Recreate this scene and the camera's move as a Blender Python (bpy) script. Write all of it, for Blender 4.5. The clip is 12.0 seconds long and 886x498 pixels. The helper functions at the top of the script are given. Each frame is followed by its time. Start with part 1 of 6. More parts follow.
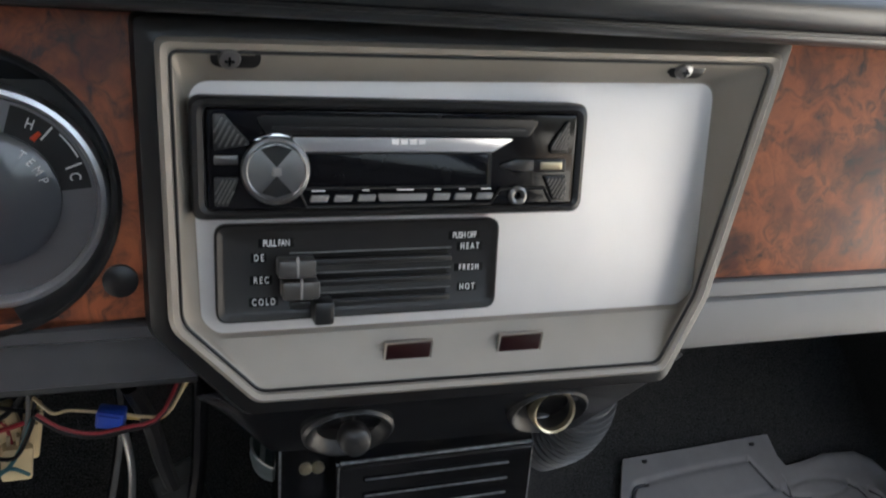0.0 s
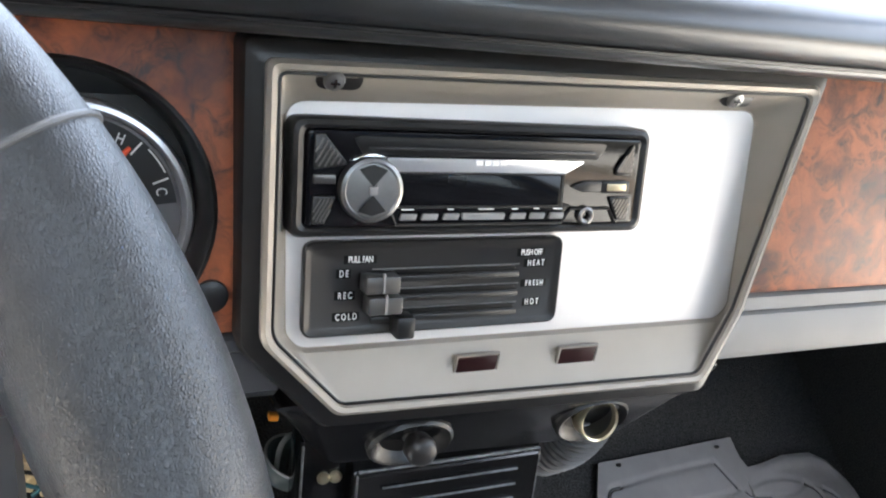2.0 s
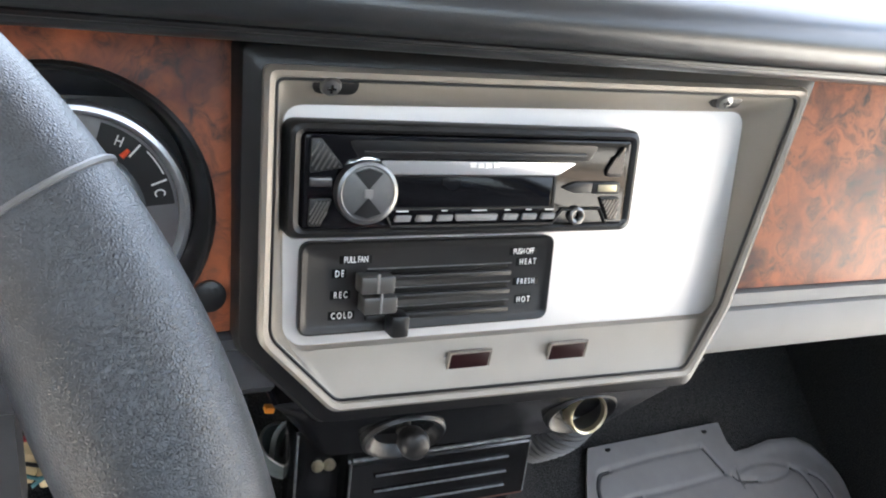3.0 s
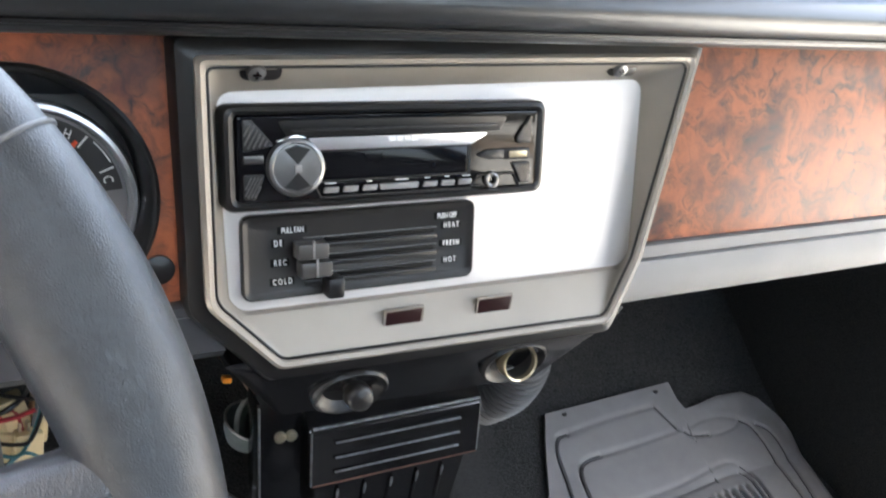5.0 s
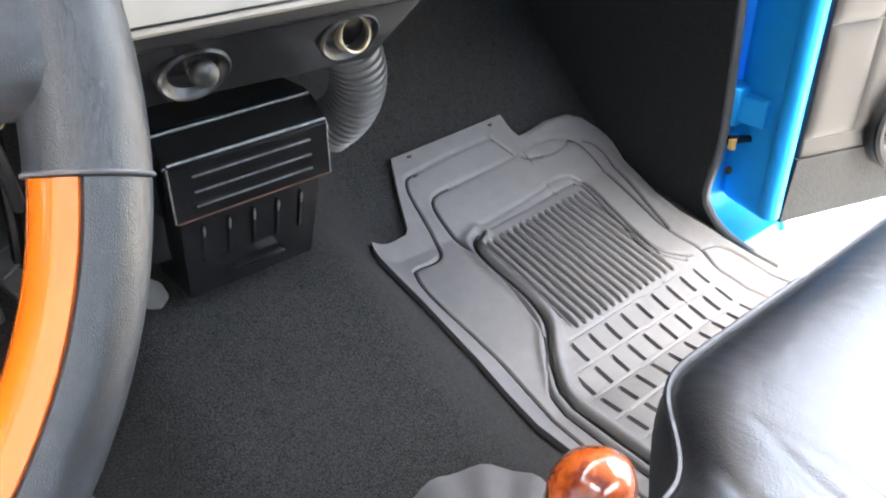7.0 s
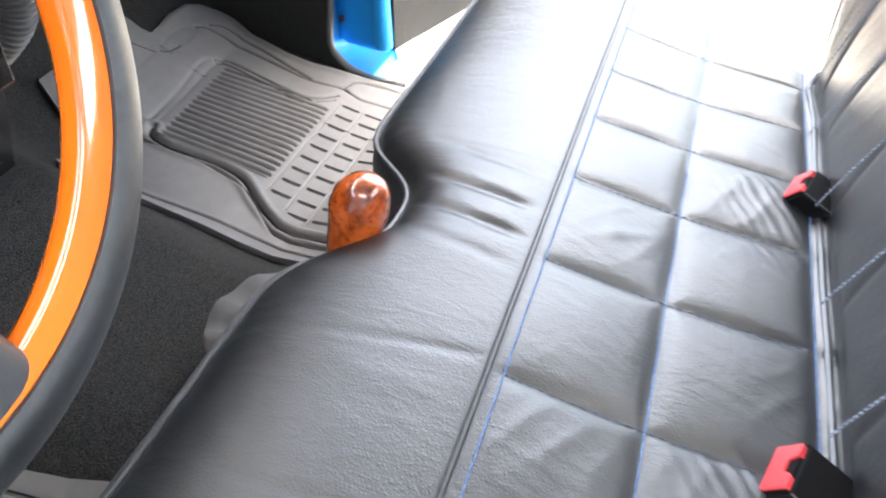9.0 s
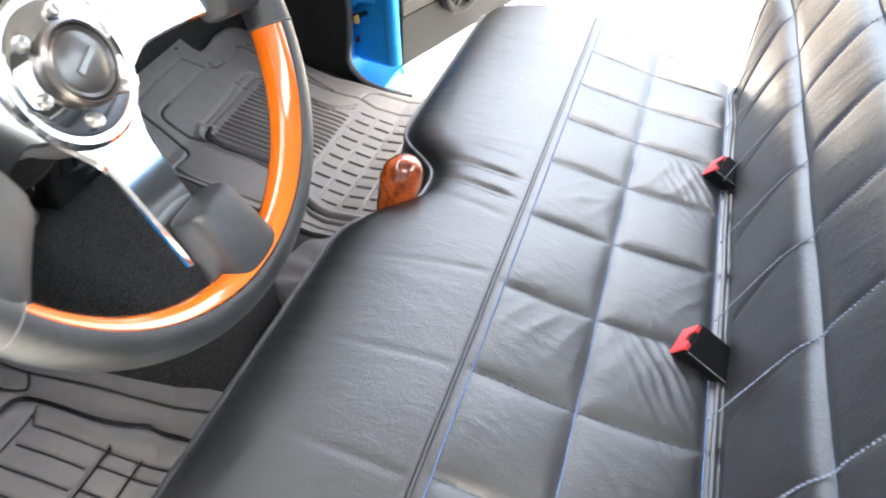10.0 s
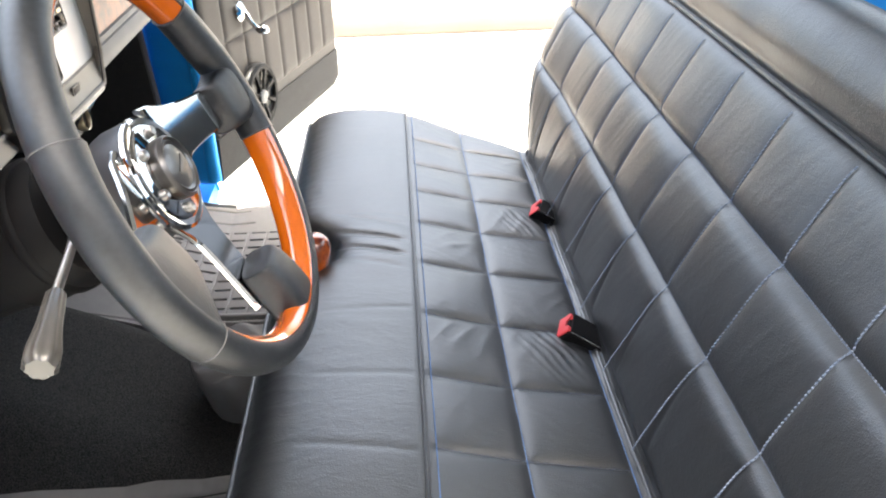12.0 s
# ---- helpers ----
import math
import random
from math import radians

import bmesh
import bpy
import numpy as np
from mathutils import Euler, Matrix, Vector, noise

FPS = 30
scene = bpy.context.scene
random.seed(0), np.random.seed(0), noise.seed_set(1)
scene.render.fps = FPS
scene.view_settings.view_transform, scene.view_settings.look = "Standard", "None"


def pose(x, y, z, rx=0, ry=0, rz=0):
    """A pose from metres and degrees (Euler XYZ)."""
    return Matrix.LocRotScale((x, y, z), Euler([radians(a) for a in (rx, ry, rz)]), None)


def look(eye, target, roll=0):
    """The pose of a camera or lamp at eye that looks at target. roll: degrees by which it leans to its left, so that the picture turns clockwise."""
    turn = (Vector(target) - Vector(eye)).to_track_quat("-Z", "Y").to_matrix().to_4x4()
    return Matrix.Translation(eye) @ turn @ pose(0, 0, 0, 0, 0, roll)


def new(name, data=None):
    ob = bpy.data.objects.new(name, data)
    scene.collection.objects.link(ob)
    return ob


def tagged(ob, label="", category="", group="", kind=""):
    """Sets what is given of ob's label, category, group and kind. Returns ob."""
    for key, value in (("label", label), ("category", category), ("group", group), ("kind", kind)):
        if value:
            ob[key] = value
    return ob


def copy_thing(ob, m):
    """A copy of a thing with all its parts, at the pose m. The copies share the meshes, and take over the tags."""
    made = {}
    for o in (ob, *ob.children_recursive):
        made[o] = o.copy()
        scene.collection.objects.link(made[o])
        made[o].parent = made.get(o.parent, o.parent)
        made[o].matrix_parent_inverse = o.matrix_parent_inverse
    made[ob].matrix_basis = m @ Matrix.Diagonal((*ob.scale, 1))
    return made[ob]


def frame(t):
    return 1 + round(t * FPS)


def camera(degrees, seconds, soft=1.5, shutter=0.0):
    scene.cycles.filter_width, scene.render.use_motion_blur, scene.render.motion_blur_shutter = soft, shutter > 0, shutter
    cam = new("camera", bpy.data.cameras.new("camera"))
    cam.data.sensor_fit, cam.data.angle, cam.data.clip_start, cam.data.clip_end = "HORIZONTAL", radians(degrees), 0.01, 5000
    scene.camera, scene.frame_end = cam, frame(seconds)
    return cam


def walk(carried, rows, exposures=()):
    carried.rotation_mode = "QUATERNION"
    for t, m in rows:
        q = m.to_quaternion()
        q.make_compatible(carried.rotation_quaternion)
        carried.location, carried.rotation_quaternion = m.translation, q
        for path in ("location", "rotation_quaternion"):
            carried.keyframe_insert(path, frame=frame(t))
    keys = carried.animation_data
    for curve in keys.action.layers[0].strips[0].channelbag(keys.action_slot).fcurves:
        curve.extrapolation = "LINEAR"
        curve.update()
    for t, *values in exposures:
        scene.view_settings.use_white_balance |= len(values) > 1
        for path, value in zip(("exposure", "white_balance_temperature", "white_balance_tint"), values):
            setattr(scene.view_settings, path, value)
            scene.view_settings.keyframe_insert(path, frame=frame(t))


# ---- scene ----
cam = camera(56.5, 12.0, soft=2.0, shutter=0.25)
PATH = [
    (0, (-0.1029, -0.3591, 1.2384), (0.5284, 1.4214, 0.5815), 4.46),
    (0.5, (-0.1215, -0.3617, 1.2094), (0.5482, 1.3943, 0.5271), 2.51),
    (1, (-0.1498, -0.3578, 1.2120), (0.6153, 1.3504, 0.5077), 3.81),
    (1.5, (-0.1596, -0.3450, 1.2253), (0.7088, 1.3367, 0.5787), 5.50),
    (2, (-0.1747, -0.3444, 1.2423), (0.6233, 1.3772, 0.6107), 6.71),
    (2.5, (-0.1761, -0.3480, 1.2608), (0.6545, 1.3643, 0.6462), 6.26),
    (3, (-0.1784, -0.3474, 1.2538), (0.6362, 1.3496, 0.5795), 7.16),
    (4.8, (-0.1790, -0.3913, 1.2607), (0.6820, 1.2913, 0.6054), 4.39),
    (5, (-0.1783, -0.3987, 1.2560), (0.7055, 1.2608, 0.5745), 4.40),
    (5.5, (-0.1878, -0.4200, 1.2366), (0.7485, 1.1602, 0.4468), 4.08),
    (6, (-0.1964, -0.4431, 1.2180), (0.7973, 1.0414, 0.3182), 3.18),
    (6.5, (-0.2041, -0.4513, 1.1992), (0.8649, 0.9255, 0.2180), 1.58),
    (6.7, (-0.2104, -0.4533, 1.1885), (0.8735, 0.8883, 0.1752), 0.58),
    (8.5, (-0.3356, -0.4700, 1.1564), (1.0663, 0.3374, -0.0189), -1.91),
    (9, (-0.4264, -0.5023, 1.1881), (1.0614, 0.0179, -0.0432), -2.42),
    (9.5, (-0.5190, -0.5173, 1.2360), (1.0249, -0.1031, 0.0346), -0.30),
    (10, (-0.6743, -0.5493, 1.3119), (0.8403, -0.0589, 0.1021), -1.86),
    (10.5, (-0.8002, -0.5961, 1.3627), (0.7766, -0.0154, 0.2782), 0.08),
    (11, (-0.8715, -0.5595, 1.3741), (0.8578, -0.2097, 0.4331), -2.99),
    (11.5, (-0.9393, -0.4573, 1.3647), (0.8419, -0.3886, 0.4573), -2.45),
    (12, (-0.9133, -0.3982, 1.3781), (0.8155, -0.4813, 0.3756), -1.46),
]
EXPOSURE = [(t, e, 6330 if t < 7 else 6680, 4) for t, e in ((0.0, 3.15), (0.5, 3.5), (1.0, 3.93), (1.5, 4.08), (3.0, 4.17), (5.0, 4.24), (5.5, 4.31), (6.0, 4.42), (6.5, 4.78), (8.5, 4.86), (9.0, 4.44), (9.5, 4.29), (10.5, 4.02), (12.0, 3.52))]
walk(cam, [(t, look(eye, target, roll)) for t, eye, target, roll in PATH], EXPOSURE)

# ---- light ----
world = bpy.data.worlds.new("sky")
scene.world = world
world.use_nodes = True
_wn = world.node_tree
_sky = _wn.nodes.new("ShaderNodeTexSky")
_sky.sky_type, _sky.sun_disc = "NISHITA", False
_sky.sun_elevation, _sky.sun_rotation = radians(86), radians(180)
_sky.air_density, _sky.dust_density, _sky.ozone_density = 1.0, 10.0, 0.0
_wn.nodes["Background"].inputs["Strength"].default_value = 0.15
_wn.links.new(_sky.outputs["Color"], _wn.nodes["Background"].inputs["Color"])
_sun = new("sun", bpy.data.lights.new("sun", "SUN"))
_sun.data.energy, _sun.data.angle, _sun.data.color = 2.2, radians(8), (1.0, 0.96, 0.9)
_sun.matrix_world = look((-0.4, -0.6, 10), (0, 0, 0))


# ---- materials ----
def material(name, color, rough=0.5, metal=0.0, vary=0.15, scale=40.0, bump=0.0, bump_scale=300.0, spec=0.5, coat=0.0, stain=0.0, kind="noise", dist=0.001, wrinkle=0.0, share=0.5):
    """A surface with colour variation at two scales, uneven gloss and fine relief."""
    m = bpy.data.materials.new(name)
    m.use_nodes = True
    t = m.node_tree
    b = t.nodes["Principled BSDF"]
    co = t.nodes.new("ShaderNodeTexCoord")
    big = t.nodes.new("ShaderNodeTexNoise")
    big.inputs["Scale"].default_value, big.inputs["Detail"].default_value = scale * 0.15, 4
    fine = t.nodes.new("ShaderNodeTexNoise")
    fine.inputs["Scale"].default_value, fine.inputs["Detail"].default_value = scale, 6
    for n in (big, fine):
        t.links.new(co.outputs["Object"], n.inputs["Vector"])
    add = t.nodes.new("ShaderNodeMath")
    add.operation = "ADD"
    for n, part_of, socket in ((big, share, 0), (fine, 1 - share, 1)):
        weigh = t.nodes.new("ShaderNodeMath")
        weigh.operation = "MULTIPLY"
        weigh.inputs[1].default_value = 2 * part_of
        t.links.new(n.outputs["Fac"], weigh.inputs[0])
        t.links.new(weigh.outputs[0], add.inputs[socket])
    ramp = t.nodes.new("ShaderNodeMapRange")
    ramp.inputs["From Min"].default_value, ramp.inputs["From Max"].default_value = 0.6, 1.4
    ramp.inputs["To Min"].default_value, ramp.inputs["To Max"].default_value = 1 - vary, 1 + vary
    t.links.new(add.outputs[0], ramp.inputs["Value"])
    mul = t.nodes.new("ShaderNodeVectorMath")
    mul.operation = "SCALE"
    mul.inputs[0].default_value = color[:3]
    t.links.new(ramp.outputs[0], mul.inputs["Scale"])
    t.links.new(mul.outputs[0], b.inputs["Base Color"])
    rr = t.nodes.new("ShaderNodeMapRange")
    rr.inputs["To Min"].default_value, rr.inputs["To Max"].default_value = max(0.02, rough * 0.8), min(1, rough * 1.2)
    t.links.new(big.outputs["Fac"], rr.inputs["Value"])
    t.links.new(rr.outputs[0], b.inputs["Roughness"])
    b.inputs["Metallic"].default_value = metal
    b.inputs["Specular IOR Level"].default_value = spec
    b.inputs["Coat Weight"].default_value = coat
    b.inputs["Coat Roughness"].default_value = 0.08
    if bump:
        if kind == "leather":
            tx = t.nodes.new("ShaderNodeTexVoronoi")
            tx.feature = "DISTANCE_TO_EDGE"
            out = tx.outputs["Distance"]
        else:
            tx = t.nodes.new("ShaderNodeTexNoise")
            tx.inputs["Detail"].default_value = 5
            out = tx.outputs["Fac"]
        tx.inputs["Scale"].default_value = bump_scale
        t.links.new(co.outputs["Object"], tx.inputs["Vector"])
        bp = t.nodes.new("ShaderNodeBump")
        bp.inputs["Strength"].default_value, bp.inputs["Distance"].default_value = bump, dist
        t.links.new(out, bp.inputs["Height"])
        t.links.new(bp.outputs["Normal"], b.inputs["Normal"])
        if wrinkle:
            # short worn creases over the grain
            wv = t.nodes.new("ShaderNodeTexNoise")
            wv.inputs["Scale"].default_value, wv.inputs["Detail"].default_value, wv.inputs["Distortion"].default_value = 85, 3, 0.8
            st = t.nodes.new("ShaderNodeMapping")
            st.inputs["Scale"].default_value = (1.0, 0.4, 1.0)
            st.inputs["Rotation"].default_value = (0, 0, 0.6)
            t.links.new(co.outputs["Object"], st.inputs["Vector"])
            t.links.new(st.outputs["Vector"], wv.inputs["Vector"])
            off = t.nodes.new("ShaderNodeMath")
            off.operation = "SUBTRACT"
            off.inputs[1].default_value = 0.5
            t.links.new(wv.outputs["Fac"], off.inputs[0])
            ab = t.nodes.new("ShaderNodeMath")
            ab.operation = "ABSOLUTE"
            t.links.new(off.outputs[0], ab.inputs[0])
            b2 = t.nodes.new("ShaderNodeBump")
            b2.inputs["Strength"].default_value, b2.inputs["Distance"].default_value = wrinkle, 0.003
            t.links.new(ab.outputs[0], b2.inputs["Height"])
            t.links.new(bp.outputs["Normal"], b2.inputs["Normal"])
            t.links.new(b2.outputs["Normal"], b.inputs["Normal"])
    return m


def burl(name, dark, light, scale=23.0, rough=0.5, coat=0.06):
    """Burr-walnut veneer under lacquer: twisted figure with dark eyes."""
    m = bpy.data.materials.new(name)
    m.use_nodes = True
    t = m.node_tree
    b = t.nodes["Principled BSDF"]
    co = t.nodes.new("ShaderNodeTexCoord")
    warp = t.nodes.new("ShaderNodeTexNoise")
    warp.inputs["Scale"].default_value, warp.inputs["Detail"].default_value = scale, 3
    t.links.new(co.outputs["Object"], warp.inputs["Vector"])
    mix = t.nodes.new("ShaderNodeVectorMath")
    mix.operation = "MULTIPLY_ADD"
    t.links.new(warp.outputs["Color"], mix.inputs[0])
    mix.inputs[1].default_value = (0.12, 0.12, 0.12)
    t.links.new(co.outputs["Object"], mix.inputs[2])
    n = t.nodes.new("ShaderNodeTexNoise")
    n.inputs["Scale"].default_value, n.inputs["Detail"].default_value, n.inputs["Roughness"].default_value = scale * 2.2, 12, 0.68
    n.inputs["Distortion"].default_value = 0.6
    t.links.new(mix.outputs[0], n.inputs["Vector"])
    r = t.nodes.new("ShaderNodeValToRGB")
    r.color_ramp.elements[0].position, r.color_ramp.elements[1].position = 0.34, 0.74
    r.color_ramp.elements[0].color, r.color_ramp.elements[1].color = (*dark, 1), (*light, 1)
    mid = r.color_ramp.elements.new(0.50)
    mid.color = (*[d * 0.4 + l * 0.6 for d, l in zip(dark, light)], 1)
    t.links.new(n.outputs["Fac"], r.inputs["Fac"])
    v = t.nodes.new("ShaderNodeTexNoise")
    v.inputs["Scale"].default_value, v.inputs["Detail"].default_value = scale * 1.1, 5
    t.links.new(co.outputs["Object"], v.inputs["Vector"])
    e = t.nodes.new("ShaderNodeValToRGB")
    e.color_ramp.elements[0].position, e.color_ramp.elements[1].position = 0.33, 0.50
    e.color_ramp.elements[0].color, e.color_ramp.elements[1].color = (0.26, 0.15, 0.11, 1), (1, 1, 1, 1)
    t.links.new(v.outputs["Fac"], e.inputs["Fac"])
    mm = t.nodes.new("ShaderNodeMix")
    mm.data_type, mm.blend_type = "RGBA", "MULTIPLY"
    mm.inputs["Factor"].default_value = 1.0
    t.links.new(r.outputs["Color"], mm.inputs["A"])
    t.links.new(e.outputs["Color"], mm.inputs["B"])
    t.links.new(mm.outputs["Result"], b.inputs["Base Color"])
    b.inputs["Roughness"].default_value = rough
    b.inputs["Coat Weight"].default_value, b.inputs["Coat Roughness"].default_value = coat, 0.1
    return m


VINYL = material("black_vinyl", (0.0130, 0.0143, 0.0165), 0.39, vary=0.2, scale=30, bump=0.5, bump_scale=430, kind="leather", dist=0.0006, spec=1.0, wrinkle=0.20)
PAD_VINYL = material("pad_vinyl", (0.014, 0.0155, 0.0172), 0.32, spec=0.75, vary=0.2, scale=60, bump=0.2, bump_scale=900, kind="leather", dist=0.0004)
THREAD = material("blue_thread", (0.07, 0.14, 0.30), 0.8, vary=0.1)
DIM_THREAD = material("grey_blue_thread", (0.055, 0.065, 0.095), 0.8, vary=0.1)
PALE_THREAD = material("pale_blue_thread", (0.13, 0.155, 0.205), 0.8, vary=0.1)
CARPET = material("black_carpet", (0.032, 0.032, 0.0325), 0.95, vary=0.98, scale=620, share=0.12, bump=1.0, bump_scale=480, dist=0.004, spec=0.1)
RUBBER = material("grey_rubber", (0.124, 0.121, 0.122), 0.52, spec=0.45, vary=0.12, scale=60, bump=0.25, bump_scale=900, dist=0.0004)
BLACK_PAINT = material("black_paint", (0.007, 0.007, 0.0075), 0.17, vary=0.3, scale=60, bump=0.05, bump_scale=200)
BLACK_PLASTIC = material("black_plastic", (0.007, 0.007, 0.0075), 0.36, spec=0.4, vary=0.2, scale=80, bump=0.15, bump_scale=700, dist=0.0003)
GLOSS_BLACK = material("gloss_black", (0.005, 0.005, 0.006), 0.12, vary=0.2, scale=50, spec=0.2)
DARK_GREY = material("dark_grey_plastic", (0.014, 0.0135, 0.0135), 0.38, spec=0.4, vary=0.25, scale=60, bump=0.1, bump_scale=500, dist=0.0003)
SATIN = material("satin_gold_grey", (0.25, 0.226, 0.196), 0.46, metal=0.3, vary=0.08, scale=40, bump=0.06, bump_scale=600, dist=0.0003)
ALU = material("brushed_plate", (0.64, 0.64, 0.645), 0.50, spec=0.35, metal=0.3, vary=0.04, scale=30, bump=0.04, bump_scale=400, dist=0.0003)
SILVER_TRIM = material("silver_trim", (0.21, 0.207, 0.206), 0.62, spec=0.25, metal=0.1, vary=0.08, scale=30, bump=0.05, bump_scale=400, dist=0.0003)
CHROME = material("chrome", (0.56, 0.565, 0.565), 0.06, metal=1.0, vary=0.03, scale=30)
STEEL = material("worn_steel", (0.45, 0.44, 0.42), 0.35, metal=0.9, vary=0.2, scale=120)
GUNMETAL = material("gunmetal", (0.15, 0.145, 0.14), 0.34, metal=0.85, vary=0.15, scale=120)
BRASS = material("dull_brass", (0.55, 0.48, 0.33), 0.35, metal=0.9, vary=0.2, scale=120)
BURL = burl("burr_walnut", (0.026, 0.006, 0.003), (0.36, 0.095, 0.028))
KNOB_WOOD = burl("red_burr_knob", (0.24, 0.032, 0.007), (0.62, 0.135, 0.022), scale=26, rough=0.2, coat=1.0)
WHEEL_WOOD = material("orange_lacquered_wood", (0.62, 0.125, 0.006), 0.14, vary=0.14, scale=25, coat=1.0, spec=0.6)
WHEEL_LEATHER = material("wheel_leather", (0.018, 0.0205, 0.024), 0.36, spec=0.65, vary=0.5, scale=220, bump=0.4, bump_scale=1500, kind="leather", dist=0.0005)
BLUE_PAINT = material("bright_blue_paint", (0.022, 0.33, 0.80), 0.5, spec=0.2, vary=0.1, scale=20, coat=0.0, bump=0.02, bump_scale=60)
DOOR_VINYL = material("brown_grey_vinyl", (0.0215, 0.0182, 0.0165), 0.6, spec=0.3, vary=0.12, scale=30, bump=0.4, bump_scale=500, kind="leather", dist=0.0005)
DOOR_CARPET = material("dark_grey_carpet", (0.009, 0.0086, 0.0086), 0.95, vary=0.5, scale=300, bump=0.8, bump_scale=500, dist=0.003)
RED = material("red_plastic", (0.70, 0.055, 0.065), 0.4, vary=0.1)
LENS_RED = material("dark_red_lens", (0.015, 0.003, 0.004), 0.5, spec=0.2, vary=0.2)
WHITE_INK = material("white_ink", (0.8, 0.8, 0.8), 0.5, vary=0.03)
CONCRETE = material("pale_concrete", (0.42, 0.41, 0.39), 0.9, vary=0.12, scale=3, bump=0.4, bump_scale=60, dist=0.004)
KERB = material("kerb_concrete", (0.20, 0.155, 0.12), 0.9, vary=0.15, scale=4, bump=0.4, bump_scale=80, dist=0.004)
DIAL = material("dial_grey", (0.13, 0.128, 0.135), 0.4, vary=0.1)
DIAL_BLUE = material("dial_blue_grey", (0.055, 0.060, 0.070), 0.35, coat=0.8, vary=0.12)
ORANGE = material("orange_needle", (0.75, 0.08, 0.02), 0.5, vary=0.05)
SMOKED = material("smoked_grip", (0.055, 0.053, 0.050), 0.3, vary=0.15)
SHADE_WALL = material("unseen_wall_grey", (0.115, 0.118, 0.122), 0.9, vary=0.2, scale=6, bump=0.4, bump_scale=40, dist=0.004)
SEAM_THREAD = material("tan_thread", (0.16, 0.14, 0.12), 0.8)
POLISHED = material("polished_band", (0.66, 0.67, 0.69), 0.3, metal=0.8, vary=0.05, scale=60)
TEAL = material("pale_teal_moulding", (0.11, 0.13, 0.128), 0.45, vary=0.3, scale=160)
DARK_RUBBER = material("dark_rubber", (0.03, 0.03, 0.03), 0.55, bump=0.2, bump_scale=600, dist=0.0004)
WIRE_RED = material("red_wire", (0.25, 0.02, 0.03), 0.4)
WIRE_BLUE = material("blue_plug", (0.02, 0.07, 0.45), 0.4)
WIRE_YELLOW = material("yellow_wire", (0.55, 0.38, 0.12), 0.4)
CREAM = material("cream_plug", (0.60, 0.48, 0.28), 0.5)
HOSE = material("grey_hose", (0.095, 0.096, 0.10), 0.5, vary=0.15, scale=90)
PALE_GREY = material("pale_grey_plastic", (0.20, 0.205, 0.21), 0.45, vary=0.1, scale=60)
# grey for thin strips that stand in for edge highlights
EDGE_GLINT = material("edge_glint_grey", (0.16, 0.165, 0.175), 0.42, metal=0.6, vary=0.8, scale=260)
RUST = material("rust", (0.085, 0.035, 0.024), 0.8, vary=0.4, scale=300)
RAIL_GREY = material("dark_grey_rail", (0.050, 0.052, 0.057), 0.36, vary=0.15, scale=60, bump=0.1, bump_scale=500, dist=0.0003)
BUCKLE_BLACK = material("matt_black_plastic", (0.005, 0.005, 0.0055), 0.6, spec=0.12, vary=0.2, scale=80)
TAN = material("tan_rubber", (0.20, 0.13, 0.09), 0.6, vary=0.25, scale=120)
AMBER = material("amber_plastic", (0.75, 0.28, 0.03), 0.35)
TEAL_WIRE = material("teal_wire", (0.03, 0.11, 0.13), 0.45)
SPUN = material("spun_metal", (0.19, 0.19, 0.19), 0.32, metal=0.9, vary=0.15, scale=160)
ROOF_CLOTH = material("pale_headliner", (0.13, 0.13, 0.13), 0.9)
# dark grey of unseen panels that the chrome spokes reflect
REFLECT_DARK = material("reflect_dark_grey", (0.042, 0.042, 0.042), 0.9)
GLASS = material("clear_glass", (0.86, 0.88, 0.87), 0.02, vary=0.02)
GLASS.node_tree.nodes["Principled BSDF"].inputs["Transmission Weight"].default_value = 1.0
GREEN = material("hedge_leaf", (0.16, 0.10, 0.02), 0.7, vary=0.4)


# ---- mesh helpers ----
ORIGIN = {}


def thing(name, at, label, category, group="", kind=""):
    ob = new(name)
    ob.location = at
    ORIGIN[ob] = Vector(at)
    return tagged(ob, label, category, group, kind)


def part(name, bm, mat, parent=None, label="", smooth=True):
    """Links a bmesh, built in world metres, as one mesh under a thing or part."""
    me = bpy.data.meshes.new(name)
    if parent is not None:
        bmesh.ops.translate(bm, verts=bm.verts, vec=-ORIGIN[parent])
    bmesh.ops.recalc_face_normals(bm, faces=bm.faces)
    bm.to_mesh(me)
    bm.free()
    me.materials.append(mat)
    if smooth:
        for p in me.polygons:
            p.use_smooth = True
        me.set_sharp_from_angle(angle=radians(38))
    ob = new(name, me)
    if parent is not None:
        ob.parent = parent
        ORIGIN[ob] = ORIGIN[parent]
    if label:
        ob["label"] = label
    return ob


def setting(name, bm, mat, label, smooth=True):
    ob = part(name, bm, mat, None, "", smooth)
    ORIGIN[ob] = Vector((0, 0, 0))
    return tagged(ob, label, "", "", "structure")


def put(bm, m):
    bm.transform(m)
    return bm


def join(*bms):
    out = bms[0]
    for b in bms[1:]:
        me = bpy.data.meshes.new("tmp")
        b.to_mesh(me)
        out.from_mesh(me)
        bpy.data.meshes.remove(me)
        b.free()
    return out


def box(x0, x1, y0, y1, z0, z1, bevel=0.0, seg=2):
    bm = bmesh.new()
    bmesh.ops.create_cube(bm, size=1.0)
    bm.transform(Matrix.LocRotScale(((x0 + x1) / 2, (y0 + y1) / 2, (z0 + z1) / 2), None, (abs(x1 - x0), abs(y1 - y0), abs(z1 - z0))))
    if bevel:
        bmesh.ops.bevel(bm, geom=bm.edges[:], offset=bevel, segments=seg, affect="EDGES", profile=0.5)
    return bm


